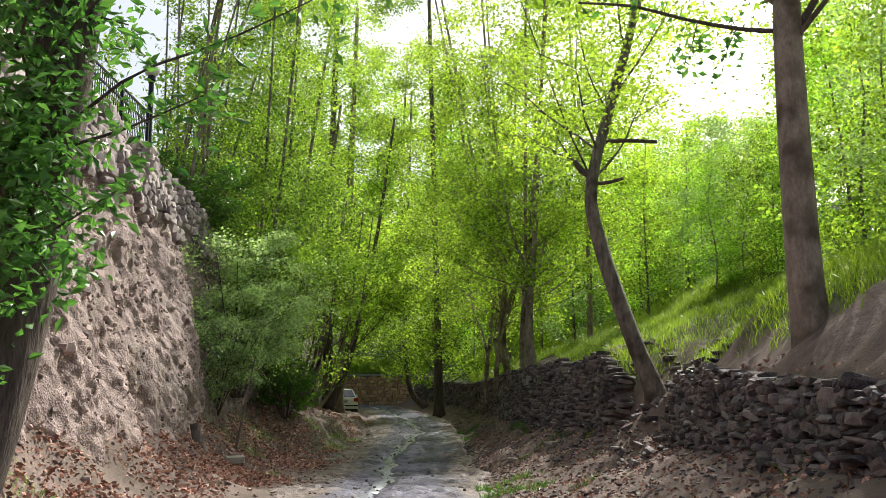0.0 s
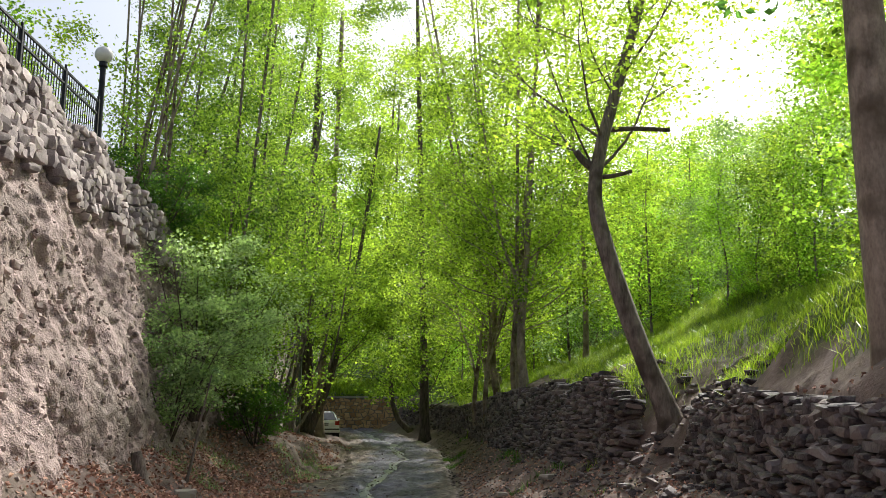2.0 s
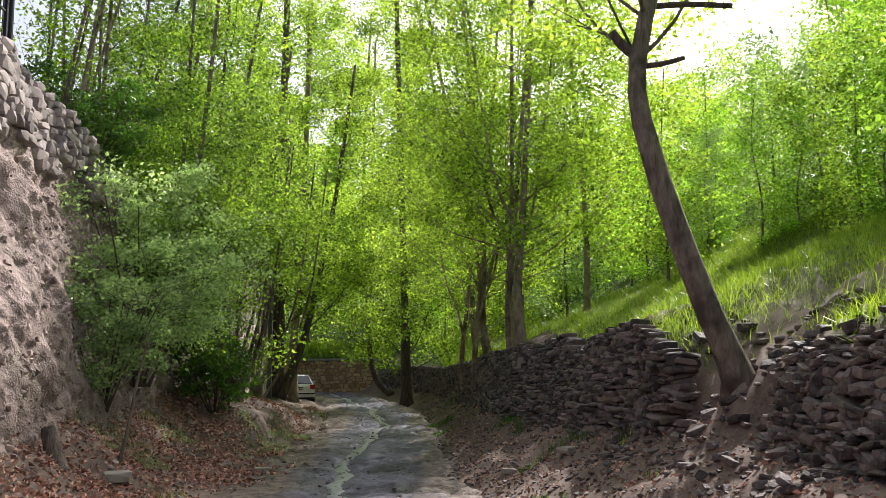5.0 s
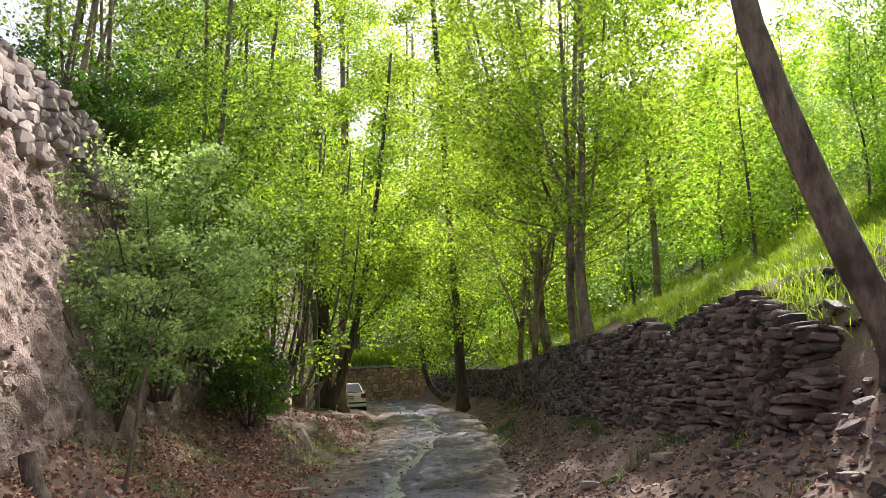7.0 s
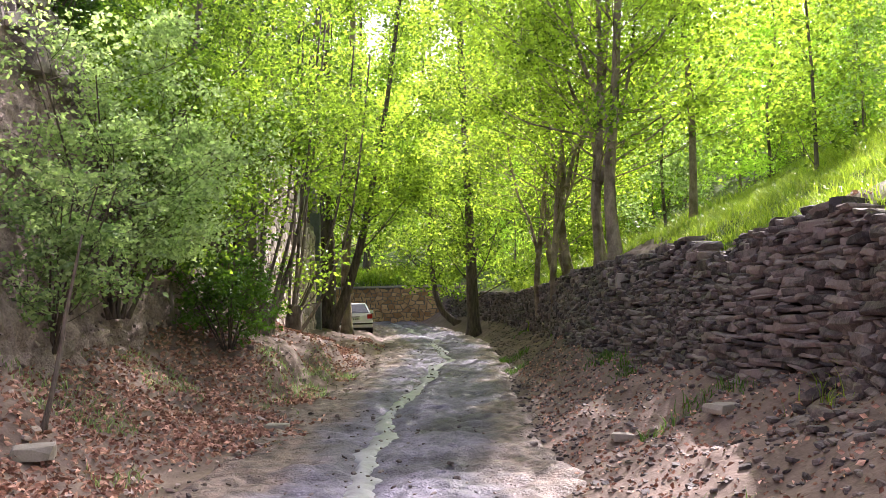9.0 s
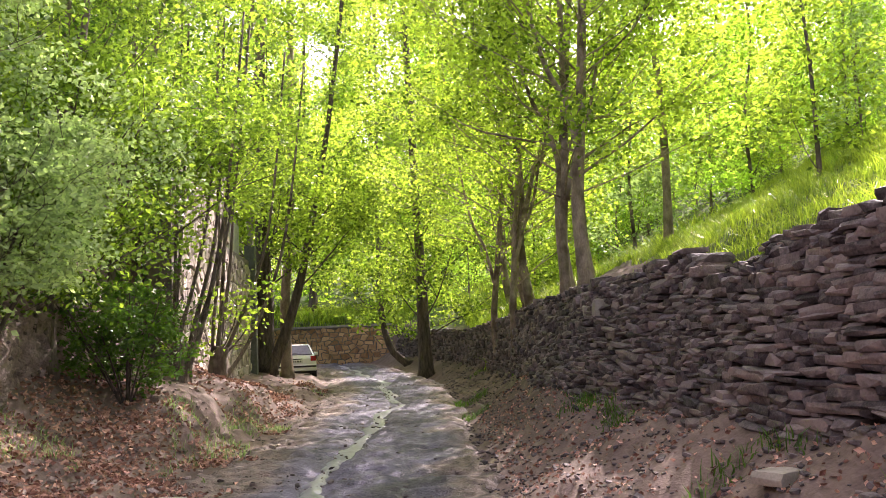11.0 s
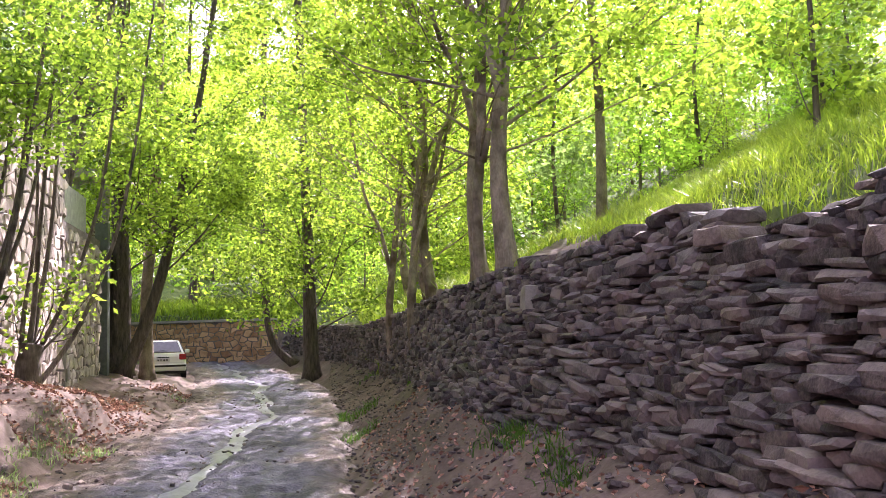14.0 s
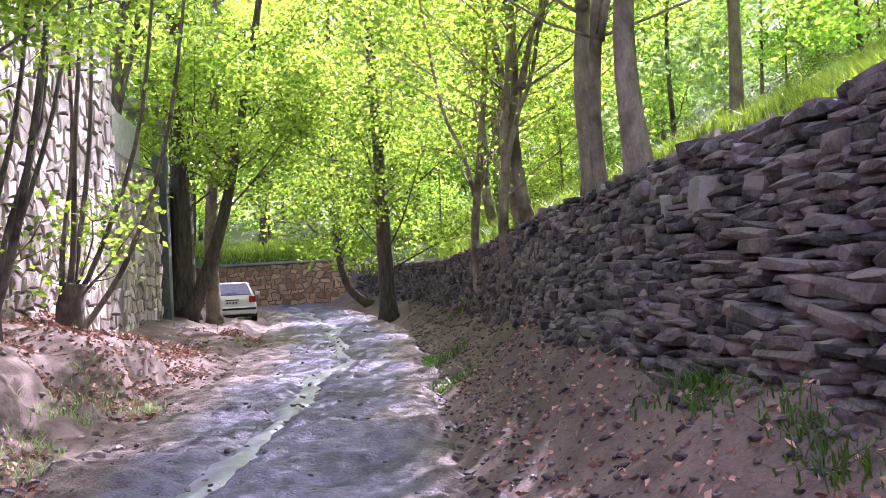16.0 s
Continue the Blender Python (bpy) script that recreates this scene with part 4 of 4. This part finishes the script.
# ---- masonry ----
def masonry(p0, p1, z0, z1, cell_w, cell_h, seed, proud=0.05, gap=0.02):
    """Irregular stones of a bonded rubble face from p0 to p1, each as vertices and triangles, with the place of its middle."""
    rr = np.random.default_rng(seed)
    a, b = np.array(p0, float), np.array(p1, float)
    length = np.linalg.norm(b - a)
    d = (b - a) / length
    nrm = np.array([-d[1], d[0]])
    cols, rows = int(length / cell_w), int((z1 - z0) / cell_h)
    jit = {}

    def corner(i, j):
        if (i, j) not in jit:
            jit[(i, j)] = (rr.normal(0, 0.23) * cell_w, rr.normal(0, 0.27) * cell_h)
        return i * cell_w / 2 + jit[(i, j)][0], j * cell_h + jit[(i, j)][1]

    out = []
    for j in range(rows):
        for i in range(cols):
            o = 2 * i + (j % 2)
            ring = [corner(o, j), corner(o + 1, j), corner(o + 2, j), corner(o + 2, j + 1), corner(o + 1, j + 1), corner(o, j + 1)]
            q = np.array(ring)
            c = q.mean(0)
            k = 1 - gap / (cell_h * 0.5)
            outer, inner = c + (q - c) * k, c + (q - c) * k * 0.84
            pr = proud * rr.uniform(0.4, 1.4)
            vs = []
            for ring2, dep in ((outer, -0.06), (outer, pr * 0.55), (inner, pr)):
                for s_, h_ in ring2:
                    dd = dep + (rr.normal(0, 0.01) if dep > 0 else 0)
                    vs.append((a[0] + d[0] * s_ + nrm[0] * dd, a[1] + d[1] * s_ + nrm[1] * dd, z0 + h_))
            vs.append((a[0] + d[0] * c[0] + nrm[0] * pr * 1.1, a[1] + d[1] * c[0] + nrm[1] * pr * 1.1, z0 + c[1]))
            fs = []
            for lv in (0, 6):
                for e in range(6):
                    g = (e + 1) % 6
                    fs += [(lv + e, lv + g, lv + 6 + g), (lv + e, lv + 6 + g, lv + 6 + e)]
            fs += [(12 + e, 12 + (e + 1) % 6, 18) for e in range(6)]
            out.append((np.array(vs), np.array(fs), (a[0] + d[0] * c[0], a[1] + d[1] * c[0], z0 + c[1])))
    return out


def joined_stones(name, stones, material, parent):
    vs, fs, n = [], [], 0
    for v, f, c in stones:
        vs.append(v)
        fs.append(f + n)
        n += len(v)
    ob = put(name, tri_mesh(name, np.concatenate(vs), np.concatenate(fs), material), parent)
    ob["kind"] = "stuff"
    return ob


def slab_between(p0, p1, z0, z1, thick):
    """A plain wall body behind a face from p0 to p1."""
    bm = bmesh.new()
    a, b = Vector((*p0, 0)), Vector((*p1, 0))
    n = Vector((-(b - a).y, (b - a).x, 0)).normalized()
    q = [a, b, b - n * thick, a - n * thick]
    lo, hi = [bm.verts.new((v.x, v.y, z0)) for v in q], [bm.verts.new((v.x, v.y, z1)) for v in q]
    bm.faces.new(lo[::-1])
    bm.faces.new(hi)
    for i in range(4):
        bm.faces.new((lo[i], lo[(i + 1) % 4], hi[(i + 1) % 4], hi[i]))
    bmesh.ops.recalc_face_normals(bm, faces=bm.faces[:])
    return bm


mason = thing("wall_west_masonry", pose(0, 0, 0), "sunlit pale rubble-masonry retaining wall with grey mortar joints", "stone wall", kind="structure")
A, B, C = (-5.35, 32.2), (-5.75, 39.2), (-6.08, 43.8)
part("mortar_bed", slab_between(B, A, -0.4, 6.3, 0.5), M_MORTAR, mason)
part("mortar_bed", slab_between(C, (B[0] - 0.0, B[1] + 0.004), -0.4, 4.15, 0.5), M_MORTAR, mason)
pale = masonry(B, A, -0.2, 6.2, 0.42, 0.28, 31) + masonry(C, B, -0.2, 4.1, 0.42, 0.28, 32)
pale.sort(key=lambda it: it[2][1] + abs(it[2][2] - 2.4) * 0.9)
for v, f, c in pale[:300]:
    put("stone", tri_mesh("stone", v - np.array(c), f, M_PALE), mason, at=Matrix.Translation(c))
joined_stones("stone_courses", pale[300:], M_PALE_J, mason)
far_wall = thing("wall_north_masonry", pose(0, 0, 0), "tan rubble-masonry wall at the bend of the lane", "stone wall", kind="structure")
FA, FB = (-2.1, 62.3), (-17.0, 68.5)
part("mortar_bed", slab_between(FA, FB, -0.6, 2.05, 0.5), M_MORTAR, far_wall)
joined_stones("stone_courses", masonry(FA, FB, -0.4, 2.0, 0.42, 0.24, 33, 0.04), M_TAN_J, far_wall)
bm = slab_between((FA[0], FA[1] - 0.12), (FB[0], FB[1] - 0.12), 2.055, 2.17, 0.7)
part("coping", bm, M_CONC, far_wall, "pale concrete coping")

tree("brown_tree", (-6.45, 41.0, 3.7), [([(0, 0, 0), (0.1, 0, 1.5), (0.35, 0, 3.2), (0.9, 0, 6), (1.6, 0, 11)], 0.24, 0.06), ([(0.1, 0.1, 0.8), (0.3, 0.1, 2.0), (0.75, 0.1, 3.6), (1.6, 0.2, 8)], 0.14, 0.05)],
     "brown forked tree rising behind the sheet-metal fence", M_BARK, M_LEAF_Y, 86, limbs=9, limb_len=2.4, from_f=0.5, n_leaf=3500, leaf=0.15, clumps=90, spread=0.6, narrow=0.62)

# sheet-metal panel, gate and platform beyond the masonry
panel = thing("metal_panel_fence", pose(0, 0, 0), "corrugated grey sheet-metal fence panel on the masonry wall", "fence")
bm = bmesh.new()
n = 40
prev = None
for i in range(n + 1):
    y = 39.4 + 2.9 * i / n
    x = -5.88 - (y - 39.4) * 0.07 + 0.02 * (1 if i % 2 else -1)
    cur = [bm.verts.new((x, y, 4.15)), bm.verts.new((x, y, 5.15)), bm.verts.new((x - 0.01, y, 5.15)), bm.verts.new((x - 0.01, y, 4.15))]
    if prev:
        for k in range(4):
            bm.faces.new((prev[k], cur[k], cur[(k + 1) % 4], prev[(k + 1) % 4]))
    prev = cur
part("sheet", bm, M_ZINC, panel)
for y in (39.45, 40.85, 42.25):
    part("post", box(bmesh.new(), -6.0 - (y - 39.4) * 0.07, -5.94 - (y - 39.4) * 0.07, y - 0.03, y + 0.03, 4.14, 5.25, 0.005), M_GREENM, panel)
gate = thing("metal_gate", pose(-6.1, 44.2, 0.1, 0, 0, 4), "tall grey-green metal gate at the end of the wall", "gate")
part("pillar", box(bmesh.new(), -0.18, 0.18, -0.2, 0.2, -0.1, 4.6, 0.02), M_GREENM, gate)
leaf_part = part("gate_leaf", box(bmesh.new(), -0.03, 0.03, 0.23, 1.5, 0.0, 3.9, 0.01), M_GREENM, gate)
for k in range(5):
    part("rib", box(bmesh.new(), 0.032, 0.062, 0.30 + 0.26 * k, 0.35 + 0.26 * k, 0.05, 3.85, 0.006), M_GREENM, leaf_part)
part("pillar", box(bmesh.new(), -0.12, 0.12, 1.53, 1.8, -0.1, 4.2, 0.02), M_GREENM, gate)
plat = thing("balcony_platform", pose(-6.75, 46.0, 0), "small concrete balcony platform with a thin railing", "balcony")
part("slab", box(bmesh.new(), -0.8, 0.75, -0.5, 3.0, 6.3, 6.6, 0.02), M_CONC, plat)
for x, y in ((0.3, 0.0), (0.3, 2.4), (-0.6, 0.0), (-0.6, 2.4)):
    part("post", box(bmesh.new(), x - 0.1, x + 0.1, y - 0.1, y + 0.1, 0.0, 6.298, 0.01), M_CONC, plat)
for k in range(12):
    x = -0.75 + 1.45 * k / 11
    part("spindle", bar(bmesh.new(), (x, -0.45, 6.6), (x, -0.45, 7.35), 0.02), M_ZINC, plat)
part("rail", bar(bmesh.new(), (-0.78, -0.45, 7.36), (0.73, -0.45, 7.36), 0.035), M_ZINC, plat)


# ---- car ----
def car(at):
    root = thing("car", at, "white compact hatchback parked at the lane edge, seen from behind", "car")
    # profile from the tail forward: length, half-width, sill, waist
    secs = [(0.0, 0.70, 0.42, 0.62), (0.03, 0.78, 0.30, 0.80), (0.10, 0.80, 0.24, 0.92), (0.9, 0.82, 0.20, 0.93), (2.2, 0.82, 0.20, 0.90), (3.0, 0.80, 0.20, 0.84), (3.7, 0.74, 0.24, 0.70), (3.85, 0.62, 0.36, 0.56)]
    bm = bmesh.new()
    prev = None
    for y, w, lo, hi in secs:
        ring = [(-w * 0.9, lo), (w * 0.9, lo), (w, lo + 0.10), (w, (lo + hi) / 2), (w * 0.97, hi - 0.06), (w * 0.88, hi), (-w * 0.88, hi), (-w * 0.97, hi - 0.06), (-w, (lo + hi) / 2), (-w, lo + 0.10)]
        cur = [bm.verts.new((x, y, z)) for x, z in ring]
        if prev:
            for k in range(10):
                bm.faces.new((prev[k], prev[(k + 1) % 10], cur[(k + 1) % 10], cur[k]))
        else:
            bm.faces.new(cur)
        prev = cur
    bm.faces.new(prev[::-1])
    bmesh.ops.recalc_face_normals(bm, faces=bm.faces[:])
    part("body", bm, M_WHITE, root)
    bm = bmesh.new()
    lo = [(-0.74, 0.14), (0.74, 0.14), (0.72, 2.75), (-0.72, 2.75)]
    hi = [(-0.54, 0.76), (0.54, 0.76), (0.56, 1.95), (-0.56, 1.95)]
    a = [bm.verts.new((x, y, 0.90 if y < 1 else 0.86)) for x, y in lo]
    b = [bm.verts.new((x, y, 1.38 if y < 1 else 1.40)) for x, y in hi]
    for k in range(4):
        bm.faces.new((a[k], a[(k + 1) % 4], b[(k + 1) % 4], b[k]))
    bm.faces.new(b)
    bmesh.ops.bevel(bm, geom=bm.edges[:], offset=0.035, segments=2, affect="EDGES")
    part("cabin", bm, M_WHITE, root)

    def pane(name, pts, lift, m, label=""):
        bm = bmesh.new()
        vs = [bm.verts.new(p) for p in pts]
        f = bm.faces.new(vs)
        f.normal_update()
        ex = bmesh.ops.extrude_face_region(bm, geom=[f])
        bmesh.ops.translate(bm, verts=[v for v in ex["geom"] if isinstance(v, bmesh.types.BMVert)], vec=Vector(lift))
        bmesh.ops.recalc_face_normals(bm, faces=bm.faces[:])
        return part(name, bm, m, root, label)
    pane("rear_window", [(-0.64, 0.21, 0.955), (0.64, 0.21, 0.955), (0.49, 0.69, 1.325), (-0.49, 0.69, 1.325)], (0, -0.02, 0.025), M_GLASS, "dark tinted rear window")
    for s_ in (-1, 1):
        pane("side_window", [(s_ * 0.73, 0.45, 0.96), (s_ * 0.73, 2.35, 0.94), (s_ * 0.575, 1.88, 1.32), (s_ * 0.575, 0.92, 1.32)], (s_ * 0.02, 0, 0.01), M_GLASS, "dark side window")
        lamp = part("tail_lamp", box(bmesh.new(), min(s_ * 0.56, s_ * 0.79), max(s_ * 0.56, s_ * 0.79), -0.02, 0.16, 0.70, 0.90, 0.02), M_RED, root, "red tail lamp")
        part("mirror", box(bmesh.new(), min(s_ * 0.80, s_ * 0.97), max(s_ * 0.80, s_ * 0.97), 2.35, 2.47, 0.90, 1.04, 0.03), M_WHITE, root)
        for y in (0.62, 3.1):
            wheel = new("wheel")
            wheel.parent = root
            wheel.matrix_basis = pose(s_ * 0.72, y, 0.29, 0, 90, 0)
            for nm, rad, wd, m in (("tyre", 0.29, 0.19, M_RUBBER), ("rim", 0.18, 0.20, M_STEEL)):
                bm = bmesh.new()
                bmesh.ops.create_cone(bm, cap_ends=True, segments=24, radius1=rad, radius2=rad, depth=wd)
                bmesh.ops.bevel(bm, geom=[e for e in bm.edges if abs(e.verts[0].co.z - e.verts[1].co.z) < 0.01], offset=0.02, segments=2, affect="EDGES")
                part(nm, bm, m, wheel)
    part("bumper", box(bmesh.new(), -0.80, 0.80, -0.09, 0.10, 0.30, 0.56, 0.04), M_WHITE, root)
    part("bumper_strip", box(bmesh.new(), -0.79, 0.79, -0.105, 0.0, 0.45, 0.52, 0.012), M_RUBBER, root, "black bumper strip")
    part("valance", box(bmesh.new(), -0.74, 0.74, -0.06, 0.12, 0.20, 0.298, 0.02), M_RUBBER, root, "black lower bumper edge")
    part("boot_handle", box(bmesh.new(), -0.22, 0.22, -0.012, 0.03, 0.775, 0.81, 0.008), M_RUBBER, root)
    wiper = bar(bmesh.new(), (-0.30, 0.18, 1.0), (0.12, 0.24, 1.05), 0.016)
    part("rear_wiper", wiper, M_RUBBER, root)
    part("number_plate", box(bmesh.new(), -0.24, 0.24, -0.03, 0.0, 0.64, 0.75, 0.004), M_PLATE, root, "white number plate")
    for k, w in enumerate((0.05, 0.04, 0.06, 0.05)):
        part("plate_mark", box(bmesh.new(), -0.19 + 0.1 * k, -0.19 + 0.1 * k + w, -0.036, -0.031, 0.665, 0.725), M_RUBBER, root)
    return root


car(pose(-5.55, 50.6, ground_at(-5.4, 52.0) - 0.06, 0, 0, 10))


# ---- small things ----
def rock(name, at, size, seed, material, label, turn=0):
    v, f = hull(seed, 0.6)
    me = tri_mesh(name, v * np.array(size), f, material)
    ob = put(name, me, at=pose(*at, 0, 0, turn))
    return tagged(ob, label, "stone")


rock("stone_block", (-4.44, 19.5, ground_at(-4.44, 19.5) + 0.05), (0.44, 0.32, 0.17), 302, M_CONC, "pale squarish stone lying at the foot of the bank", 20)
rock("flat_stone", (-2.95, 23.7, ground_at(-2.95, 23.7) + 0.06), (0.36, 0.22, 0.10), 302, M_CONC, "flat pale stone lying at the lane edge", -10)
rock("flat_stone", (1.55, 20.4, ground_at(1.55, 20.4) + 0.03), (0.26, 0.18, 0.10), 303, M_CONC, "flat brown stone at the foot of the bank")
rock("flat_stone", (2.35, 19.4, ground_at(2.35, 19.4) + 0.04), (0.36, 0.26, 0.10), 304, M_CONC, "flat grey stone on the earth bank", 40)
rock("upright_slab", (2.50, 26.2, 1.6), (0.20, 0.30, 0.36), 305, M_CONC, "pale slab set on edge in the stone wall")
rock("upright_slab", (2.46, 26.85, 1.55), (0.20, 0.24, 0.36), 306, M_CONC, "pale slab set on edge in the stone wall")
rock("capstone", (3.18, 23.9, 2.2), (0.36, 0.6, 0.075), 307, M_SLATE, "long flat slab capping the broken wall end", -4)
rock("capstone", (3.05, 22.9, 1.9), (0.3, 0.3, 0.13), 308, M_SLATE, "grey angular stone at the wall end", 15)
sap = thing("dead_sapling", pose(-4.55, 19.9, ground_at(-4.55, 19.9) - 0.05), "bare leaning sapling stem on the leafy bank", "sapling")
v, f = tube(spline([(0, 0, 0), (0.12, 0.05, 0.6), (0.2, 0.1, 1.2), (0.38, 0.1, 2.1)], 10), [0.05, 0.035] + [0.03 - 0.0025 * i for i in range(8)], 7, 0.06)
put("trunk", mesh_of("trunk", v, f, M_BARK, True), sap)
stump = thing("tree_stump", pose(-4.82, 18.2, ground_at(-4.82, 18.2) - 0.1), "short brown broken tree stump on the bank", "stump")
v, f = tube(spline([(0, 0, 0), (-0.04, 0, 0.2), (-0.1, 0, 0.4), (-0.16, 0, 0.62)], 8), [0.17, 0.14, 0.12, 0.11, 0.11, 0.10, 0.10, 0.09], 10, 0.08)
put("trunk", mesh_of("trunk", v, f, M_BARK, True), stump)


# ---- ground cover ----
def blades(name, x, y, r, length, width, material, lean=0.35):
    n = len(x)
    z = height(x, y) - 0.02
    p = np.stack([x, y, z], 1)
    a = r.uniform(0, 2 * np.pi, n)
    s_ = np.stack([np.cos(a), np.sin(a), np.zeros(n)], 1) * (width * r.uniform(0.6, 1.3, n))[:, None]
    h = (length * r.uniform(0.4, 1.3, n))[:, None]
    bend = np.stack([r.normal(0, lean, n), r.normal(0, lean, n), np.ones(n)], 1)
    mid, tip = p + bend * [0.5, 0.5, 1] * h * 0.55, p + bend * [1.6, 1.6, 1] * h
    v = np.stack([p - s_, p + s_, mid - s_ * 0.8, mid + s_ * 0.8, tip], 1).reshape(-1, 3)
    i = np.arange(n)[:, None] * 5
    return tri_mesh(name, v, np.concatenate([i + [0, 1, 3], i + [0, 3, 2], i + [2, 3, 4]]), material)


def scatter(n, x0, x1, y0, y1, keep, r):
    x, y = r.uniform(x0, x1, n), r.uniform(y0, y1, n)
    k = keep(x, y)
    return x[k], y[k]


r = np.random.default_rng(33)


def turf_at(x, y):
    t = smooth(0.15, 1.0, x - wall_x(y) + 0.8 * fbm(x * 0.6, y * 0.6, 0, 3, 71)) * (1 - smooth(7.0, 5.0, x) * np.exp(-((y - 16.0 - 0.45 * (x - 4)) / 1.7) ** 2))
    return t * smooth(8.0, 10.5, y + 0.5 * x - 1.5 + fbm(x * 0.5, y * 0.5, 0, 3, 73))


gx1, gy1 = scatter(190000, 2.2, 12.5, 7, 34, lambda x, y: (turf_at(x, y) > r.uniform(0, 1, len(x))), r)
tagged(put("grass", blades("grass", gx1, gy1, r, 0.19, 0.0065, M_GRASS)), "fresh green grass on the slope above the wall", "grass", kind="stuff")
gx2, gy2 = scatter(16000, 1.5, 7, 34, 62, lambda x, y: turf_at(x, y) > 0.3, r)
tagged(put("grass", blades("grass", gx2, gy2, r, 0.4, 0.015, M_GRASS)), "fresh green grass under the slope trees", "grass", kind="stuff")
gx3, gy3 = scatter(34000, 0.6, 3.0, 6, 52, lambda x, y: fbm(x * 0.9, y * 0.9, 5.0, 3, 95) > 0.68, r)
gx3, gy3 = gx3[(gx3 < foot_x(gy3) - 0.02)], gy3[(gx3 < foot_x(gy3) - 0.02)]
tagged(put("weeds", blades("weeds", gx3, gy3, r, 0.16, 0.008, M_LEAF_D)), "sparse low weeds on the bank below the wall", "weeds", kind="stuff")
gx6 = np.concatenate([r.normal(2.16, 0.08, 220), r.normal(2.1, 0.09, 300)])
gy6 = np.concatenate([r.normal(23.9, 0.2, 220), r.normal(25.2, 0.28, 300)])
tagged(put("weeds", blades("weeds", gx6, gy6, r, 0.13, 0.007, M_LEAF_D)), "green grass tufts at the foot of the stone wall", "weeds", kind="stuff")
gx4, gy4 = scatter(26000, -5.6, -2.9, 8, 46, lambda x, y: fbm(x * 0.8, y * 0.6, 9.0, 3, 96) > 0.52, r)
tagged(put("weeds", blades("weeds", gx4, gy4, r, 0.13, 0.008, M_LEAF_S)), "yellowish dry grass tufts on the leafy bank", "weeds", kind="stuff")
gx5, gy5 = scatter(9000, -14, -1, 62, 72, lambda x, y: height(x, y) > 1.8, r)
tagged(put("grass", blades("grass", gx5, gy5, r, 0.5, 0.03, M_GRASS)), "bright grass on the ground above the tan wall", "grass", kind="stuff")

# dead leaves
lx, ly = scatter(72000, -5.8, -2.4, 6, 44, lambda x, y: (fbm(x * 0.7, y * 0.7, 2.0, 3, 97) + 0.5 - 0.8 * smooth(-3.6, -2.8, x) - 0.75 * smooth(26, 30, y) > r.uniform(-0.3, 1.2, len(x))), r)
lz = height(lx, ly) + r.uniform(0.0, 0.05, len(lx))
tagged(put("leaf_litter", leaf_cloud("leaf_litter", np.stack([lx, ly, lz], 1), 0.085, r, M_LITTER, up=0.75, narrow=0.6)), "reddish-brown dead leaves lying thick on the bank", "leaf litter", kind="stuff")
lx, ly = scatter(9000, 0.9, 3.6, 6, 32, lambda x, y: x < wall_x(y) + 0.5, r)
lz = height(lx, ly) + r.uniform(0.0, 0.03, len(lx))
tagged(put("leaf_litter", leaf_cloud("leaf_litter", np.stack([lx, ly, lz], 1), 0.06, r, M_LITTER, up=0.75, narrow=0.6)), "dry brown leaves scattered on the bank below the wall", "leaf litter", kind="stuff")


def pebbles(name, x, y, z, size, r, material, label):
    items = []
    for i in range(len(x)):
        a = size * min(r.lognormal(0, 0.5), 2.2)
        items.append((pose(x[i], y[i], z[i], r.normal(0, 15), r.normal(0, 15), r.uniform(0, 360)) @ Matrix.Diagonal((a, a * r.uniform(0.6, 1.5), a * r.uniform(0.3, 0.6), 1)), int(r.integers(28))))
    return tagged(stones_joined(name, items, material), label, "gravel", kind="stuff")


px, py = scatter(10500, 0.4, 3.5, 6, 54, lambda x, y: (x < foot_x(y) + 0.05) & (x > road_x(y) + 1.75), r)
pebbles("rubble", px, py, height(px, py) + 0.004, 0.036, r, M_SLATE_J, "loose slate chips on the bank below the wall")
px, py = scatter(420, 2.4, 4.9, 12.5, 18.6, lambda x, y: (x > wall_x(y) - 0.7) & (x < wall_x(y) + 1.3), r)
pebbles("rubble", px, py, height(px, py) + 0.02, 0.10, r, M_SLATE_J, "loose slabs strewn on the slope about the leaning tree")
px, py = scatter(2200, -3.6, 1.2, 12, 45, lambda x, y: x > -9, r)
pz = np.maximum(height(px, py), road_z(py) + 0.02)
pebbles("gravel", px, py, pz, 0.028, r, M_SLATE_J, "small grey stones on the dirt lane")
px, py = scatter(900, -5.3, -2.6, 8, 44, lambda x, y: x > -9, r)
pebbles("gravel", px, py, height(px, py) + 0.01, 0.055, r, M_CLIFF_ST, "pale stones fallen from the cliff on the bank")
